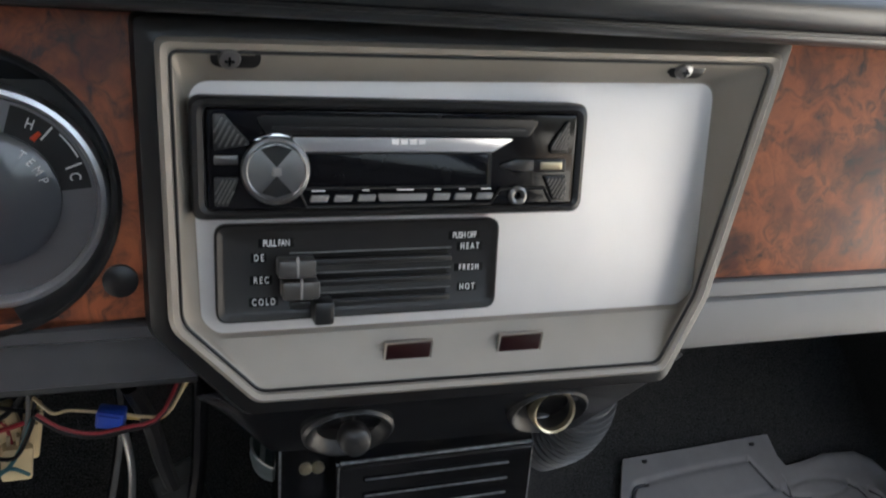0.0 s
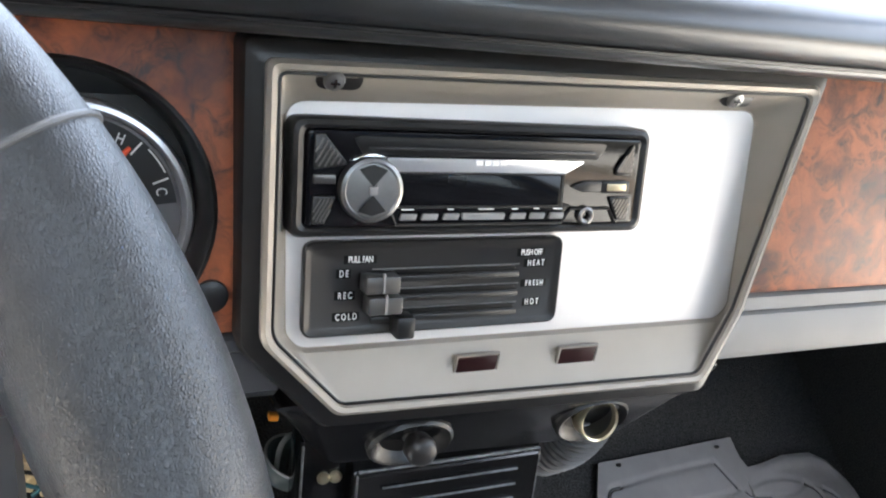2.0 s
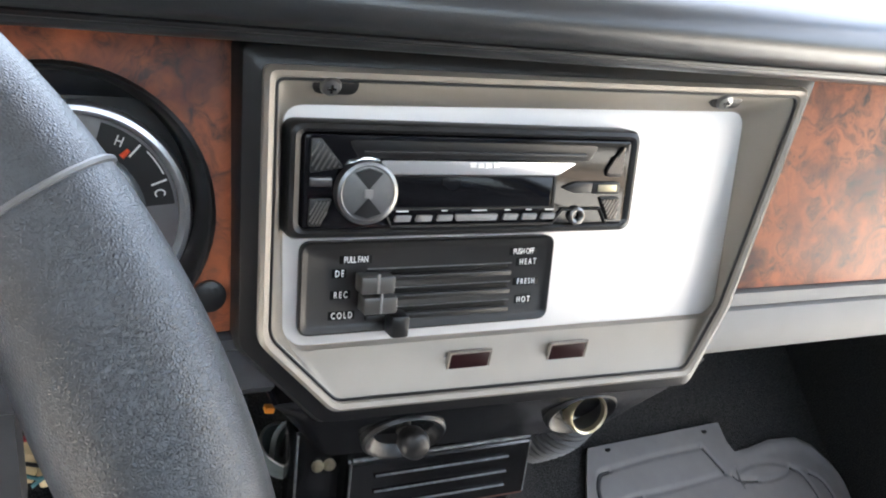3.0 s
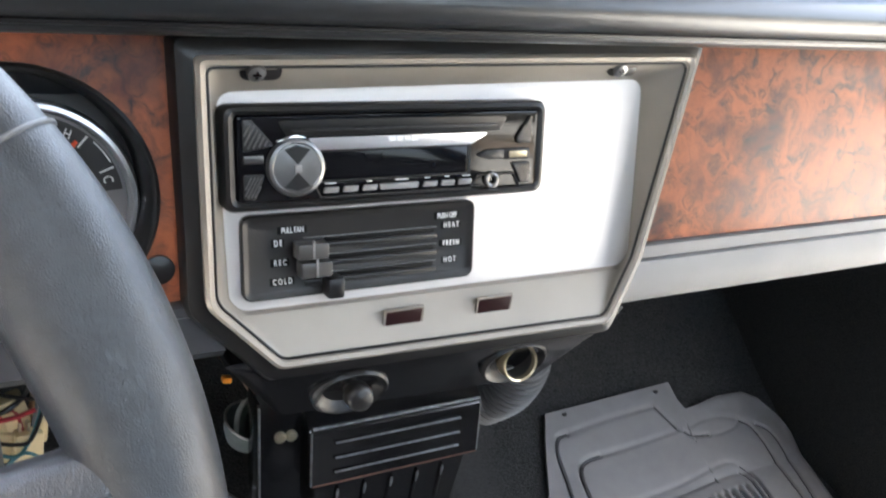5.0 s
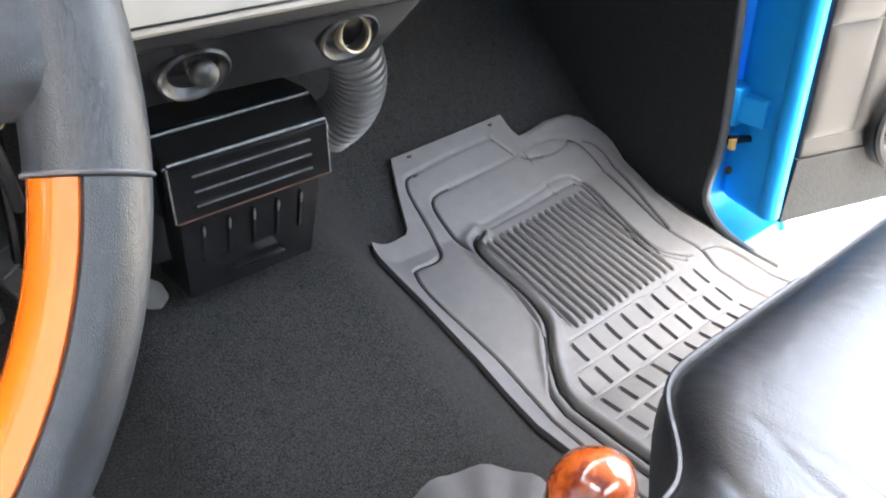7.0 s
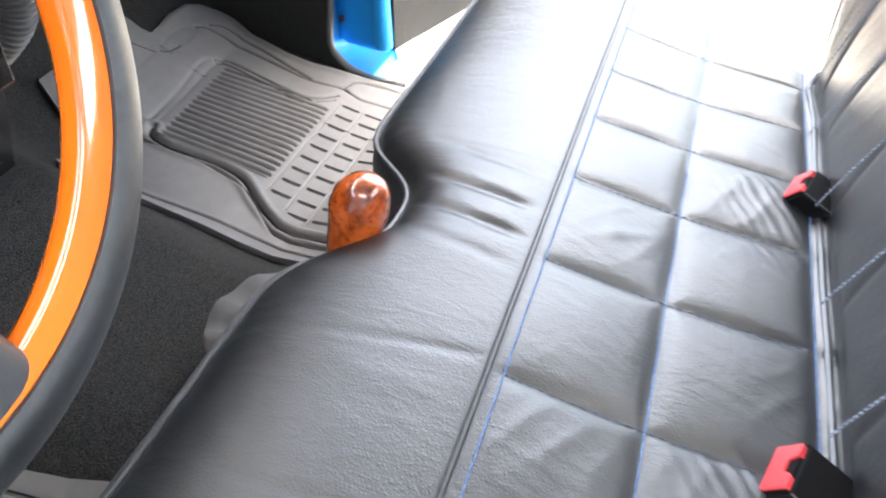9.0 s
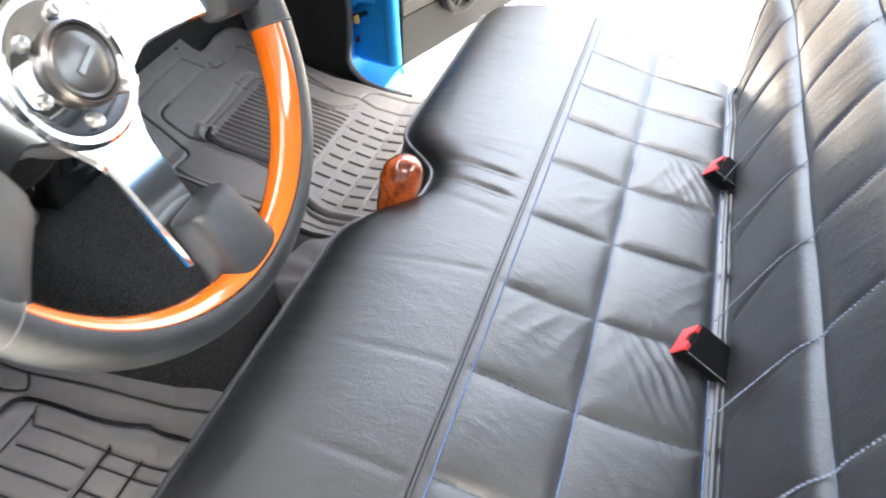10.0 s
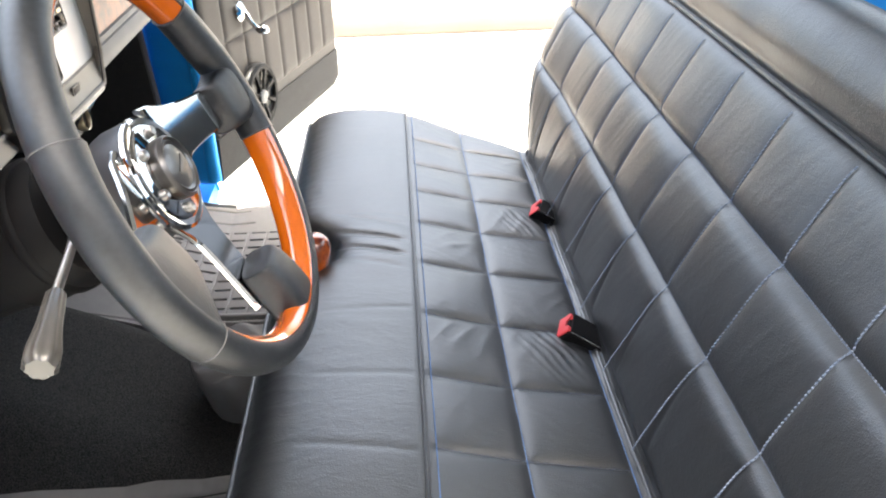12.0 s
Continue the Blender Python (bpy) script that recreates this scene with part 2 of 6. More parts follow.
def loops(rings, close=True, caps=(True, True)):
    """Skins rings of points, all of one length."""
    bm = bmesh.new()
    vs = [[bm.verts.new(p) for p in r] for r in rings]
    n = len(vs[0])
    for a, b in zip(vs, vs[1:]):
        for i in range(n if close else n - 1):
            j = (i + 1) % n
            bm.faces.new((a[i], a[j], b[j], b[i]))
    if close and caps[0]:
        bm.faces.new(vs[0][::-1])
    if close and caps[1]:
        bm.faces.new(vs[-1])
    return bm


def tube(path, r, n=10, caps=True):
    """A round bar along points; r: one radius or one a point."""
    pts = [Vector(p) for p in path]
    rr = r if isinstance(r, (list, tuple)) else [r] * len(pts)
    rings, up = [], None
    for i, p in enumerate(pts):
        d = (pts[min(i + 1, len(pts) - 1)] - pts[max(i - 1, 0)]).normalized()
        if up is None:
            up = d.orthogonal().normalized()
        up = (up - d * up.dot(d)).normalized()
        side = d.cross(up)
        rings.append([p + rr[i] * (math.cos(a) * up + math.sin(a) * side) for a in [2 * math.pi * k / n for k in range(n)]])
    return loops(rings, True, (caps, caps))


def lathe(profile, n=32, caps=True):
    """Turns (radius, height) about the z axis."""
    rings = [[(r * math.cos(2 * math.pi * k / n), r * math.sin(2 * math.pi * k / n), h) for k in range(n)] for r, h in profile]
    return loops(rings, True, (caps and profile[0][0] > 1e-5, caps and profile[-1][0] > 1e-5))


def spline(pts, n):
    """n points along a smooth curve through pts."""
    P = [Vector(p) for p in pts]
    out = []
    for k in range(n):
        u = k / (n - 1) * (len(P) - 1)
        i = min(int(u), len(P) - 2)
        f = u - i
        a, b, c, d = P[max(i - 1, 0)], P[i], P[i + 1], P[min(i + 2, len(P) - 1)]
        out.append(0.5 * (2 * b + (c - a) * f + (2 * a - 5 * b + 4 * c - d) * f * f + (3 * b - a - 3 * c + d) * f ** 3))
    return out


def roundpoly(pts, radii, seg=5):
    """A closed outline with rounded corners, 2D."""
    n, out = len(pts), []
    for i in range(n):
        p, a, b = Vector(pts[i]), Vector(pts[i - 1]), Vector(pts[(i + 1) % n])
        r = radii if not isinstance(radii, (list, tuple)) else radii[i]
        u, v = (a - p).normalized(), (b - p).normalized()
        half = u.angle(v) / 2
        cut = min(r / math.tan(half), (a - p).length * 0.48, (b - p).length * 0.48)
        for k in range(seg + 1):
            f = k / seg
            q0, q1 = p + u * cut, p + v * cut
            out.append((q0 * (1 - f) ** 2 + p * 2 * f * (1 - f) + q1 * f * f))
    return out


def slab(pts, radii, d0, d1, bevel=0.001, seg=5):
    """A plate with rounded corners from height d0 to d1, its upper edge eased."""
    o = roundpoly(pts, radii, seg)
    c = sum(o, Vector((0, 0))) / len(o)

    def ring(shrink, d):
        return [(p.x + (c.x - p.x) * min(1, shrink / max(1e-6, (c - p).length)), p.y + (c.y - p.y) * min(1, shrink / max(1e-6, (c - p).length)), d) for p in o]
    return loops([ring(0, d0), ring(0, d1 - bevel), ring(bevel * 0.4, d1 - bevel * 0.3), ring(bevel * 1.2, d1)])


def rect(x0, x1, h0, h1):
    return [(x0, h0), (x1, h0), (x1, h1), (x0, h1)]


def smooth(a, b, v):
    f = min(1, max(0, (v - a) / (b - a)))
    return f * f * (3 - 2 * f)


def piecewise(table, v):
    if v <= table[0][0]:
        return table[0][1]
    for (a, p), (b, q) in zip(table, table[1:]):
        if v <= b:
            return p + (q - p) * (v - a) / (b - a)
    return table[-1][1]


def words(text, size, m, mat, parent, name="lettering", narrow=1.0, space=1.0):
    """Raised writing from the built-in font, centred, as a mesh part."""
    cu = bpy.data.curves.new(name, "FONT")
    cu.body, cu.size, cu.align_x, cu.align_y, cu.extrude = text, size, "CENTER", "CENTER", 0.0002
    cu.space_character = space
    tmp = bpy.data.objects.new("tmp", cu)
    scene.collection.objects.link(tmp)
    me = bpy.data.meshes.new_from_object(tmp.evaluated_get(bpy.context.evaluated_depsgraph_get()))
    bpy.data.objects.remove(tmp)
    bpy.data.curves.remove(cu)
    bm = bmesh.new()
    bm.from_mesh(me)
    bpy.data.meshes.remove(me)
    bm.transform(m @ Matrix.Diagonal((narrow, 1, 1, 1)))
    return part(name, bm, mat, parent, "", False)


# the dash face leans 6 degrees: local x across, y up the face, z towards the seat
DASH = Matrix(((1, 0, 0, 0), (0, 0.0995, -0.995, 0), (0, 0.995, 0.0995, 1.152), (0, 0, 0, 1)))
# the steering wheel: local x across, y up the wheel, z towards the driver
WHEEL = Matrix(((0.99936, 0, -0.03567, -0.3174), (-0.03240, 0.41789, -0.90792, -0.2040), (0.01490, 0.90850, 0.41763, 1.1101), (0, 0, 0, 1)))
DOOR_ANGLE = -18.5
# the open door: local x along the door from its hinge, y through it (outwards), z up
DOOR = pose(0.86, 0.03, 0, 0, 0, DOOR_ANGLE)


def floor_z(x, y):
    base = piecewise([(-0.9, 0.485), (0.0, 0.485), (0.05, 0.498), (0.10, 0.515), (0.29, 0.565), (0.35, 0.605), (0.41, 0.655), (0.62, 0.86)], y)
    hump = piecewise([(-0.1, 0.066), (0.2, 0.14)], y) * (1 - smooth(0.10, 0.27, abs(x - 0.09)))
    return base + hump


def sheet(f, us, vs):
    bm = bmesh.new()
    g = [[bm.verts.new(f(u, v)) for v in vs] for u in us]
    for a, b in zip(g, g[1:]):
        for i in range(len(vs) - 1):
            bm.faces.new((a[i], a[i + 1], b[i + 1], b[i]))
    return bm


def steps(a, b, n):
    return [a + (b - a) * k / n for k in range(n + 1)]


# ---- ground and distance ----
bm = bmesh.new()
bmesh.ops.create_grid(bm, x_segments=2, y_segments=2, size=600)
setting("ground", bm, CONCRETE, "sunlit pale concrete forecourt beside the truck", False)
bm = join(box(4.05, 4.20, -40, 40, 0, 0.13, 0.02), box(4.20, 6.2, -40, 40, 0, 0.12, 0.01))
setting("kerb", bm, KERB, "pale concrete kerb and pavement strip across the forecourt")

# ---- cab shell ----
CX = 0.07


def carpet_sheet():
    rnd = random.Random(3)
    return sheet(lambda x, y: (x, y, floor_z(x, y) + rnd.uniform(-0.0012, 0.0012)), steps(-0.70, 0.85, 150), steps(-0.95, 0.62, 130))


floor = setting("floor", carpet_sheet(), CARPET, "black cut-pile carpet over the cab floor and hump")
bm = box(-0.68, 0.90, 0.62, 0.66, 0.80, 1.26)
setting("wall_front", bm, CARPET, "black carpeted bulkhead below the dash", False)
setting("cowl", box(-0.72, 0.88, 0.47, 0.80, 1.165, 1.192, 0.006), BLUE_PAINT, "bright blue painted cowl below the windscreen")
# unseen wall, added to hold down light from the driver side
setting("wall_light_block", box(-2.6, -2.4, -7, 7, 0, 3.4), SHADE_WALL, "unseen plain grey wall added to cut driver-side light", False)
# rear wall of the cab with its window opening
bm = join(box(-0.72, 0.88, -1.10, -1.06, 0.35, 1.30, 0.006), box(-0.72, -0.50, -1.10, -1.07, 1.30, 1.72, 0.006), box(0.66, 0.88, -1.10, -1.07, 1.30, 1.72, 0.006), box(-0.72, 0.88, -1.10, -1.07, 1.70, 1.85, 0.006))
setting("window_rear", box(-0.505, 0.665, -1.092, -1.086, 1.295, 1.705), GLASS, "clear rear window glass", False).visible_shadow = False
# unseen dark panels, added so the chrome spokes reflect dark
setting("reflect_panel_rear", join(box(-0.72, 0.88, -1.066, -1.050, 1.19, 1.288, 0.004), box(-0.72, -0.48, -1.066, -1.050, 1.29, 1.84, 0.004), box(0.64, 0.88, -1.066, -1.050, 1.29, 1.84, 0.004), box(-0.47, 0.63, -1.066, -1.050, 1.68, 1.84, 0.004)), REFLECT_DARK, "unseen dark grey panels round the rear window, added for chrome reflections")
setting("wall_rear", bm, BLUE_PAINT, "bright blue painted rear wall of the cab with a window opening")
# roof
bm = sheet(lambda x, y: (x, y, 1.86 + 0.05 * math.cos((x - CX) * 1.7) + 0.03 * math.cos(y * 2)), steps(-0.66, 0.86, 14), steps(-1.14, 0.26, 14))
bmesh.ops.solidify(bm, geom=bm.faces[:], thickness=0.03)
setting("ceiling", bm, ROOF_CLOTH, "pale grey headliner under the cab roof")
# front and rear roof pillars, both sides
for side, x in (("pillar_driver", -0.72), ("pillar_passenger", 0.88)):
    lean = 0.09 if x < 0 else -0.09
    bm = join(tube([(x, 0.36, 1.16), (x + lean, 0.10, 1.60), (x + lean * 1.2, -0.05, 1.87)], 0.045, 8), tube([(x, -1.08, 0.45), (x, -1.08, 1.20), (x + lean, -1.06, 1.87)], 0.06, 8))
    setting(side, bm, BLUE_PAINT, "bright blue painted cab pillars round the door opening")
# cab corners between door openings and rear wall, unseen, added to darken chrome reflections
for name, x in (("cab_corner_driver", -0.715), ("cab_corner_passenger", 0.875)):
    lean = 0.09 if x < 0 else -0.09
    rows = [(0.42, 0.0), (1.20, 0.0), (1.55, 0.5), (1.87, 1.0)]
    bm = loops([[(x + lean * f - 0.02, -1.06, z), (x + lean * f + 0.02, -1.06, z), (x + lean * f + 0.02, -0.86, z), (x + lean * f - 0.02, -0.86, z)] for z, f in rows])
    setting(name, bm, REFLECT_DARK, "unseen dark grey cab corner behind the door opening, added for chrome reflections", False)
# door sill channels
for name, x in (("sill_driver", -0.705), ("sill_passenger", 0.838)):
    bm = box(x - 0.022, x + 0.022, -1.05, 0.12, 0.42, 0.474, 0.008)
    setting(name, bm, BLUE_PAINT, "blue painted door sill edge of the cab")
# hinge pillar, passenger side, seen beyond the kick panel
PILLAR = [(0.850, 0.145), (0.850, 0.60), (1.00, 0.60), (1.00, 0.16), (0.96, 0.14), (0.93, 0.165), (0.88, 0.165)]
bm = loops([[(x, y, z) for x, y in PILLAR] for z in (0.42, 0.50, 1.22)])
setting("hinge_pillar", bm, BLUE_PAINT, "bright blue painted hinge pillar of the passenger door opening", False)
foot = [(0.170, 0.700), (0.146, 0.700)]
foot += [(0.086 + 0.060 * math.cos(a), 0.565 + 0.060 * math.sin(a)) for a in [-math.pi / 2 * k / 12 for k in range(1, 13)]]
foot += [(0.074, 0.501), (0.070, 0.480), (0.078, 0.430), (0.170, 0.430)]
bm = join(loops([[(x, y, z) for y, z in foot] for x in (0.853, 0.985)]), tube([(0.983, y + 0.001, z + 0.001) for y, z in foot[1:-2]], 0.006, 8))
setting("opening_foot", bm, BLUE_PAINT, "blue painted rounded foot of the door opening")
bm = loops([[(x, y, z) for x, y in [(-0.705, 0.135), (-0.705, 0.60), (-0.80, 0.60), (-0.80, 0.06), (-0.73, 0.06)]] for z in (0.42, 1.22)])
setting("hinge_pillar_driver", bm, BLUE_PAINT, "bright blue painted hinge pillar of the driver door opening", False)


# kick panels
def kick_outline(side):
    edge = [(0.10, 0.45), (0.112, 0.52), (0.138, 0.545), (0.146, 0.57), (0.135, 0.68), (0.148, 0.94), (0.152, 1.10)]
    x = 0.840 if side > 0 else -0.69
    front = [(0.62, 1.10), (0.62, 0.45)]
    pts = edge + front
    return loops([[(x, y, z) for y, z in pts], [(x + 0.008 * side, y, z) for y, z in pts]])


kick = thing("kick_panel", (0.84, 0.35, 0.50), "black carpeted kick panel beside the passenger footwell", "kick panel")
part("panel", kick_outline(1), CARPET, kick)
strip = [(0.846, y, z) for y, z in [(0.00, 0.500), (0.06, 0.506), (0.10, 0.518), (0.130, 0.542), (0.142, 0.575), (0.131, 0.68), (0.144, 0.94), (0.148, 1.12)]]
part("edge_welt", tube(spline(strip, 40), 0.007, 8), HOSE, kick, "dark rubber welt along the edge")
kick2 = copy_thing(kick, pose(-0.69, 0.35, 0.50))
kick2["label"] = "black carpeted kick panel beside the driver footwell"
# ---- dash ----
bm = bmesh.new()
PAD = [(0.50, 1.10), (0.54, 1.20), (0.42, 1.248), (0.25, 1.260), (0.10, 1.262), (0.03, 1.2615), (-0.012, 1.2565), (-0.040, 1.245), (-0.049, 1.234), (-0.046, 1.225), (-0.037, 1.2195), (-0.0345, 1.216), (-0.028, 1.2135), (-0.004, 1.2115), (0.024, 1.2095), (0.050, 1.17)]


def pad_ring(x):
    e = smooth(0.78, 0.845, x) + smooth(-0.63, -0.69, x)
    return [(x, y + 0.03 * e, z - 0.012 * e) for y, z in [(p.x, p.y) for p in spline([(a, b) for a, b in PAD], 60)]]


dash_pad = thing("dash_pad", (CX, 0.2, 1.21), "padded black vinyl dash top with a stitched front lip", "dash pad")
part("pad", loops([pad_ring(x) for x in steps(-0.69, 0.845, 60)], True), PAD_VINYL, dash_pad)
part("lip_seam", tube([(x, -0.0385, 1.2195) for x in steps(-0.685, 0.84, 40)], 0.0016, 6), BLACK_PLASTIC, dash_pad, "pressed seam along the front lip")

instrument_panel = thing("instrument_panel", (CX, 0.1, 1.05), "dash panel with burr-walnut inlays and a silver lower rail", "dashboard")


def dash_slab(pts, r, d0, d1, bevel=0.001):
    return put(slab(pts, r, d0, d1, bevel), DASH)


part("carrier", put(box(-0.69, 0.84, -0.105, 0.056, -0.10, -0.045, 0.004), DASH), BLACK_PAINT, instrument_panel, "black painted dash carrier")
part("passenger_inlay", dash_slab(rect(0.170, 0.84, -0.071, 0.0720), 0.002, -0.046, -0.012), BURL, instrument_panel, "burr-walnut inlay on the passenger side")
RAIL = [(-0.0200, -0.0715), (-0.010, -0.0735), (-0.0105, -0.0815), (-0.014, -0.083), (-0.010, -0.0845), (-0.008, -0.094), (-0.010, -0.108), (-0.016, -0.114), (-0.06, -0.117), (-0.06, -0.0715)]
part("rail", put(loops([[(x, h, d) for d, h in RAIL] for x in steps(0.160, 0.84, 6)]), DASH), SILVER_TRIM, instrument_panel, "satin silver lower rail with a fine groove")
for x, y, z in ((0.614, 0.099, 0.982), (0.680, 0.114, 0.972)):
    part("clip", put(lathe([(0.0, -0.0035), (0.004, -0.003), (0.005, 0.0), (0.004, 0.003), (0.002, 0.005), (0.002, 0.085), (0.0, 0.086)], 16), Matrix.Translation((x, y, z)) @ Matrix.Diagonal((0.7, 0.7, 1, 1))), PALE_GREY, instrument_panel, "pale plastic clip under the dash")
# driver inlay with two gauge openings
GAUGES = [(-0.1840, -0.0176, 0.0625), (-0.325, -0.010, 0.062)]


def plate_with_holes(outline, holes, d0, d1):
    """A flat plate with round openings, built from its edges."""
    b = bmesh.new()
    edges = []
    for ring in [outline] + [[(cx + r * math.cos(2 * math.pi * k / 40), cy + r * math.sin(2 * math.pi * k / 40)) for k in range(40)] for cx, cy, r in holes]:
        vs = [b.verts.new((x, y, d1)) for x, y in ring]
        edges += [b.edges.new((vs[k], vs[(k + 1) % len(vs)])) for k in range(len(vs))]
    bmesh.ops.triangle_fill(b, use_beauty=True, edges=edges)
    ext = bmesh.ops.extrude_face_region(b, geom=b.faces[:])
    bmesh.ops.translate(b, verts=[v for v in ext["geom"] if isinstance(v, bmesh.types.BMVert)], vec=(0, 0, d0 - d1))
    return b


part("driver_inlay", put(plate_with_holes(rect(-0.69, -0.114, -0.0735, 0.0585), GAUGES, -0.045, -0.010), DASH), BURL, instrument_panel, "burr-walnut inlay round the gauges", False)
LOWER = [(-0.016, -0.0735), (-0.008, -0.0775), (-0.008, -0.0825), (-0.012, -0.0845), (-0.012, -0.105), (-0.02, -0.111), (-0.06, -0.112), (-0.06, -0.0735)]
part("lower_rail", put(loops([[(x, h, d) for d, h in LOWER] for x in (-0.69, -0.092)]), DASH), RAIL_GREY, instrument_panel, "dark grey lower rail on the driver side")
lock = thing("glovebox_lock", tuple(DASH @ Vector((0.435, 0.016, -0.012))), "round chrome push lock set in the glovebox lid", "lock")
part("bezel", put(lathe([(0.0105, 0), (0.0125, 0.002), (0.0125, 0.005), (0.010, 0.007), (0.008, 0.005)]), DASH @ pose(0.435, 0.016, -0.013)), CHROME, lock)
part("button", put(lathe([(0.0, 0.004), (0.007, 0.004), (0.0072, 0.008), (0.005, 0.010), (0.0, 0.0102)][::-1]), DASH @ pose(0.435, 0.016, -0.013)), STEEL, lock)

# ---- centre bezel ----
RIM = [(-0.105, 0.049), (-0.1035, -0.0755), (-0.067, -0.1145), (0.153, -0.1185), (0.172, -0.077), (0.1975, 0.0535)]
PLATE = [(-0.0935, 0.032), (-0.0905, -0.076), (-0.084, -0.0835), (0.166, -0.0840), (0.174, -0.077), (0.173, 0.038)]
RIM_R = [0.004, 0.016, 0.010, 0.008, 0.014, 0.005]


def grow(pts, d):
    """Moves an outline's corners outwards by d (clockwise or not)."""
    out, n = [], len(pts)
    for i in range(n):
        p, a, b = Vector(pts[i]), Vector(pts[i - 1]), Vector(pts[(i + 1) % n])
        u, v = (p - a).normalized(), (b - p).normalized()
        nu, nv = Vector((-u.y, u.x)), Vector((-v.y, v.x))
        m = (nu + nv) / (1 + nu.dot(nv))
        out.append(tuple(p - m * d))
    return out


def ring3(pts, r, d, seg=6, low=0.0):
    """An outline at height d; low: how much nearer the dash its lower end lies."""
    return [(p.x, p.y, d - low * smooth(0.04, -0.11, p.y)) for p in roundpoly(pts, r, seg)]


centre = thing("centre_bezel", (0.04, 0, 1.04), "dished satin grey dash bezel with a pale metal plate", "dash bezel")
LOW = 0.009
rings = [ring3(grow(RIM, 0.0100), RIM_R, -0.045), ring3(grow(RIM, 0.0100), RIM_R, 0.002, 6, LOW), ring3(grow(RIM, 0.0080), RIM_R, 0.0065, 6, LOW), ring3(grow(RIM, 0.004), RIM_R, 0.008, 6, LOW), ring3(grow(RIM, 0.0005), RIM_R, 0.0085, 6, LOW)]
part("edge", put(loops(rings, True, (False, False)), DASH), BLACK_PLASTIC, centre, "black outer edge of the bezel")
rings = [ring3(grow(RIM, 0.0008), RIM_R, 0.006, 6, LOW), ring3(grow(RIM, 0.0004), RIM_R, 0.0115, 6, LOW), ring3(grow(RIM, -0.0015), RIM_R, 0.0135, 6, LOW), ring3(grow(RIM, -0.0038), RIM_R, 0.0125, 6, LOW), ring3(grow(RIM, -0.0048), RIM_R, 0.0100, 6, LOW), ring3(grow(RIM, -0.0062), RIM_R, 0.0092, 6, LOW), ring3(grow(PLATE, 0.0015), 0.011, -0.0055), ring3(grow(PLATE, 0.0), 0.010, -0.0080), ring3(grow(PLATE, -0.002), 0.010, -0.0085)]
part("frame", put(loops(rings, True, (False, False)), DASH), SATIN, centre, "satin gold-grey dished frame")
groove = ring3(grow(RIM, -0.0050), RIM_R, 0.0104, 6, LOW)
part("groove", put(tube(groove + groove[:1], 0.0009, 6), DASH), BLACK_PLASTIC, centre, "dark groove inside the bezel rim")
part("plate", put(slab(grow(PLATE, -0.0002), 0.010, -0.012, -0.008, 0.0008, 6), DASH), ALU, centre, "pale brushed metal plate")
for x, h, d in ((-0.0765, 0.0425, 0.0080), (0.1425, 0.0445, 0.0058)):
    m = DASH @ pose(x, h, d, 30, 0, 0)
    part("screw_recess", put(slab([(-0.0075, -0.0050), (0.0130, -0.0050), (0.0130, 0.0050), (-0.0075, 0.0050)], 0.0048, -0.004, 0.0006, 0.0003), m), BLACK_PLASTIC, centre, "dark screw recess")
    s = part("screw", put(lathe([(0.0046, 0.0), (0.0048, 0.0018), (0.0040, 0.0032), (0.0018, 0.0038), (0.0, 0.0038)], 20), m), SPUN, centre, "dull cross-head screw")
    part("cross_slot", join(put(box(-0.0020, 0.0020, -0.0005, 0.0005, 0.0033, 0.0042), m), put(box(-0.0005, 0.0005, -0.0020, 0.0020, 0.0033, 0.0042), m)), BLACK_PAINT, s, "", False)
# the bezel's lower face leans outwards: local frame on it
LOWFACE = DASH @ Matrix.Translation((0, -0.0985, -0.0022)) @ pose(0, 0, 0, 14, 0, 0)
for x in (0.0075, 0.0675):
    lamp = part("indicator", put(loops([ring3(rect(x - 0.0126, x + 0.0126, -0.0086, 0.0086), 0.001, -0.0005, 2), ring3(rect(x - 0.0123, x + 0.0123, -0.0083, 0.0083), 0.001, 0.0011, 2), ring3(rect(x - 0.0114, x + 0.0114, -0.0074, 0.0074), 0.001, 0.0010, 2), ring3(rect(x - 0.0108, x + 0.0108, -0.0070, 0.0070), 0.001, -0.003, 2)], True, (False, False)), LOWFACE), SATIN, centre, "indicator window with a raised frame")
    part("lens", put(slab(rect(x - 0.0112, x + 0.0112, -0.0073, 0.0073), 0.0008, -0.0025, 0.0009, 0.0004, 2), LOWFACE), LENS_RED, lamp, "dark red lens")

# ---- car radio ----
radio = thing("car_radio", tuple(DASH @ Vector((0.0025, -0.022, 0))), "glossy black car radio with a silver-rimmed dial and dark display", "radio")
RX0, RX1, RH0, RH1 = -0.0940, 0.0922, -0.0248, 0.0285
rings = [ring3(rect(RX0, RX1, RH0, RH1), 0.006, -0.010), ring3(rect(RX0, RX1, RH0, RH1), 0.006, 0.003), ring3(rect(RX0 + 0.001, RX1 - 0.001, RH0 + 0.001, RH1 - 0.001), 0.006, 0.0052), ring3(rect(RX0 + 0.003, RX1 - 0.003, RH0 + 0.003, RH1 - 0.003), 0.005, 0.006), ring3(rect(RX0 + 0.0055, RX1 - 0.0055, RH0 + 0.0045, RH1 - 0.0045), 0.004, 0.005), ring3(rect(RX0 + 0.006, RX1 - 0.006, RH0 + 0.005, RH1 - 0.005), 0.003, 0.0)]
part("trim_ring", put(loops(rings, True, (False, False)), DASH), BLACK_PLASTIC, radio, "matt black surround")
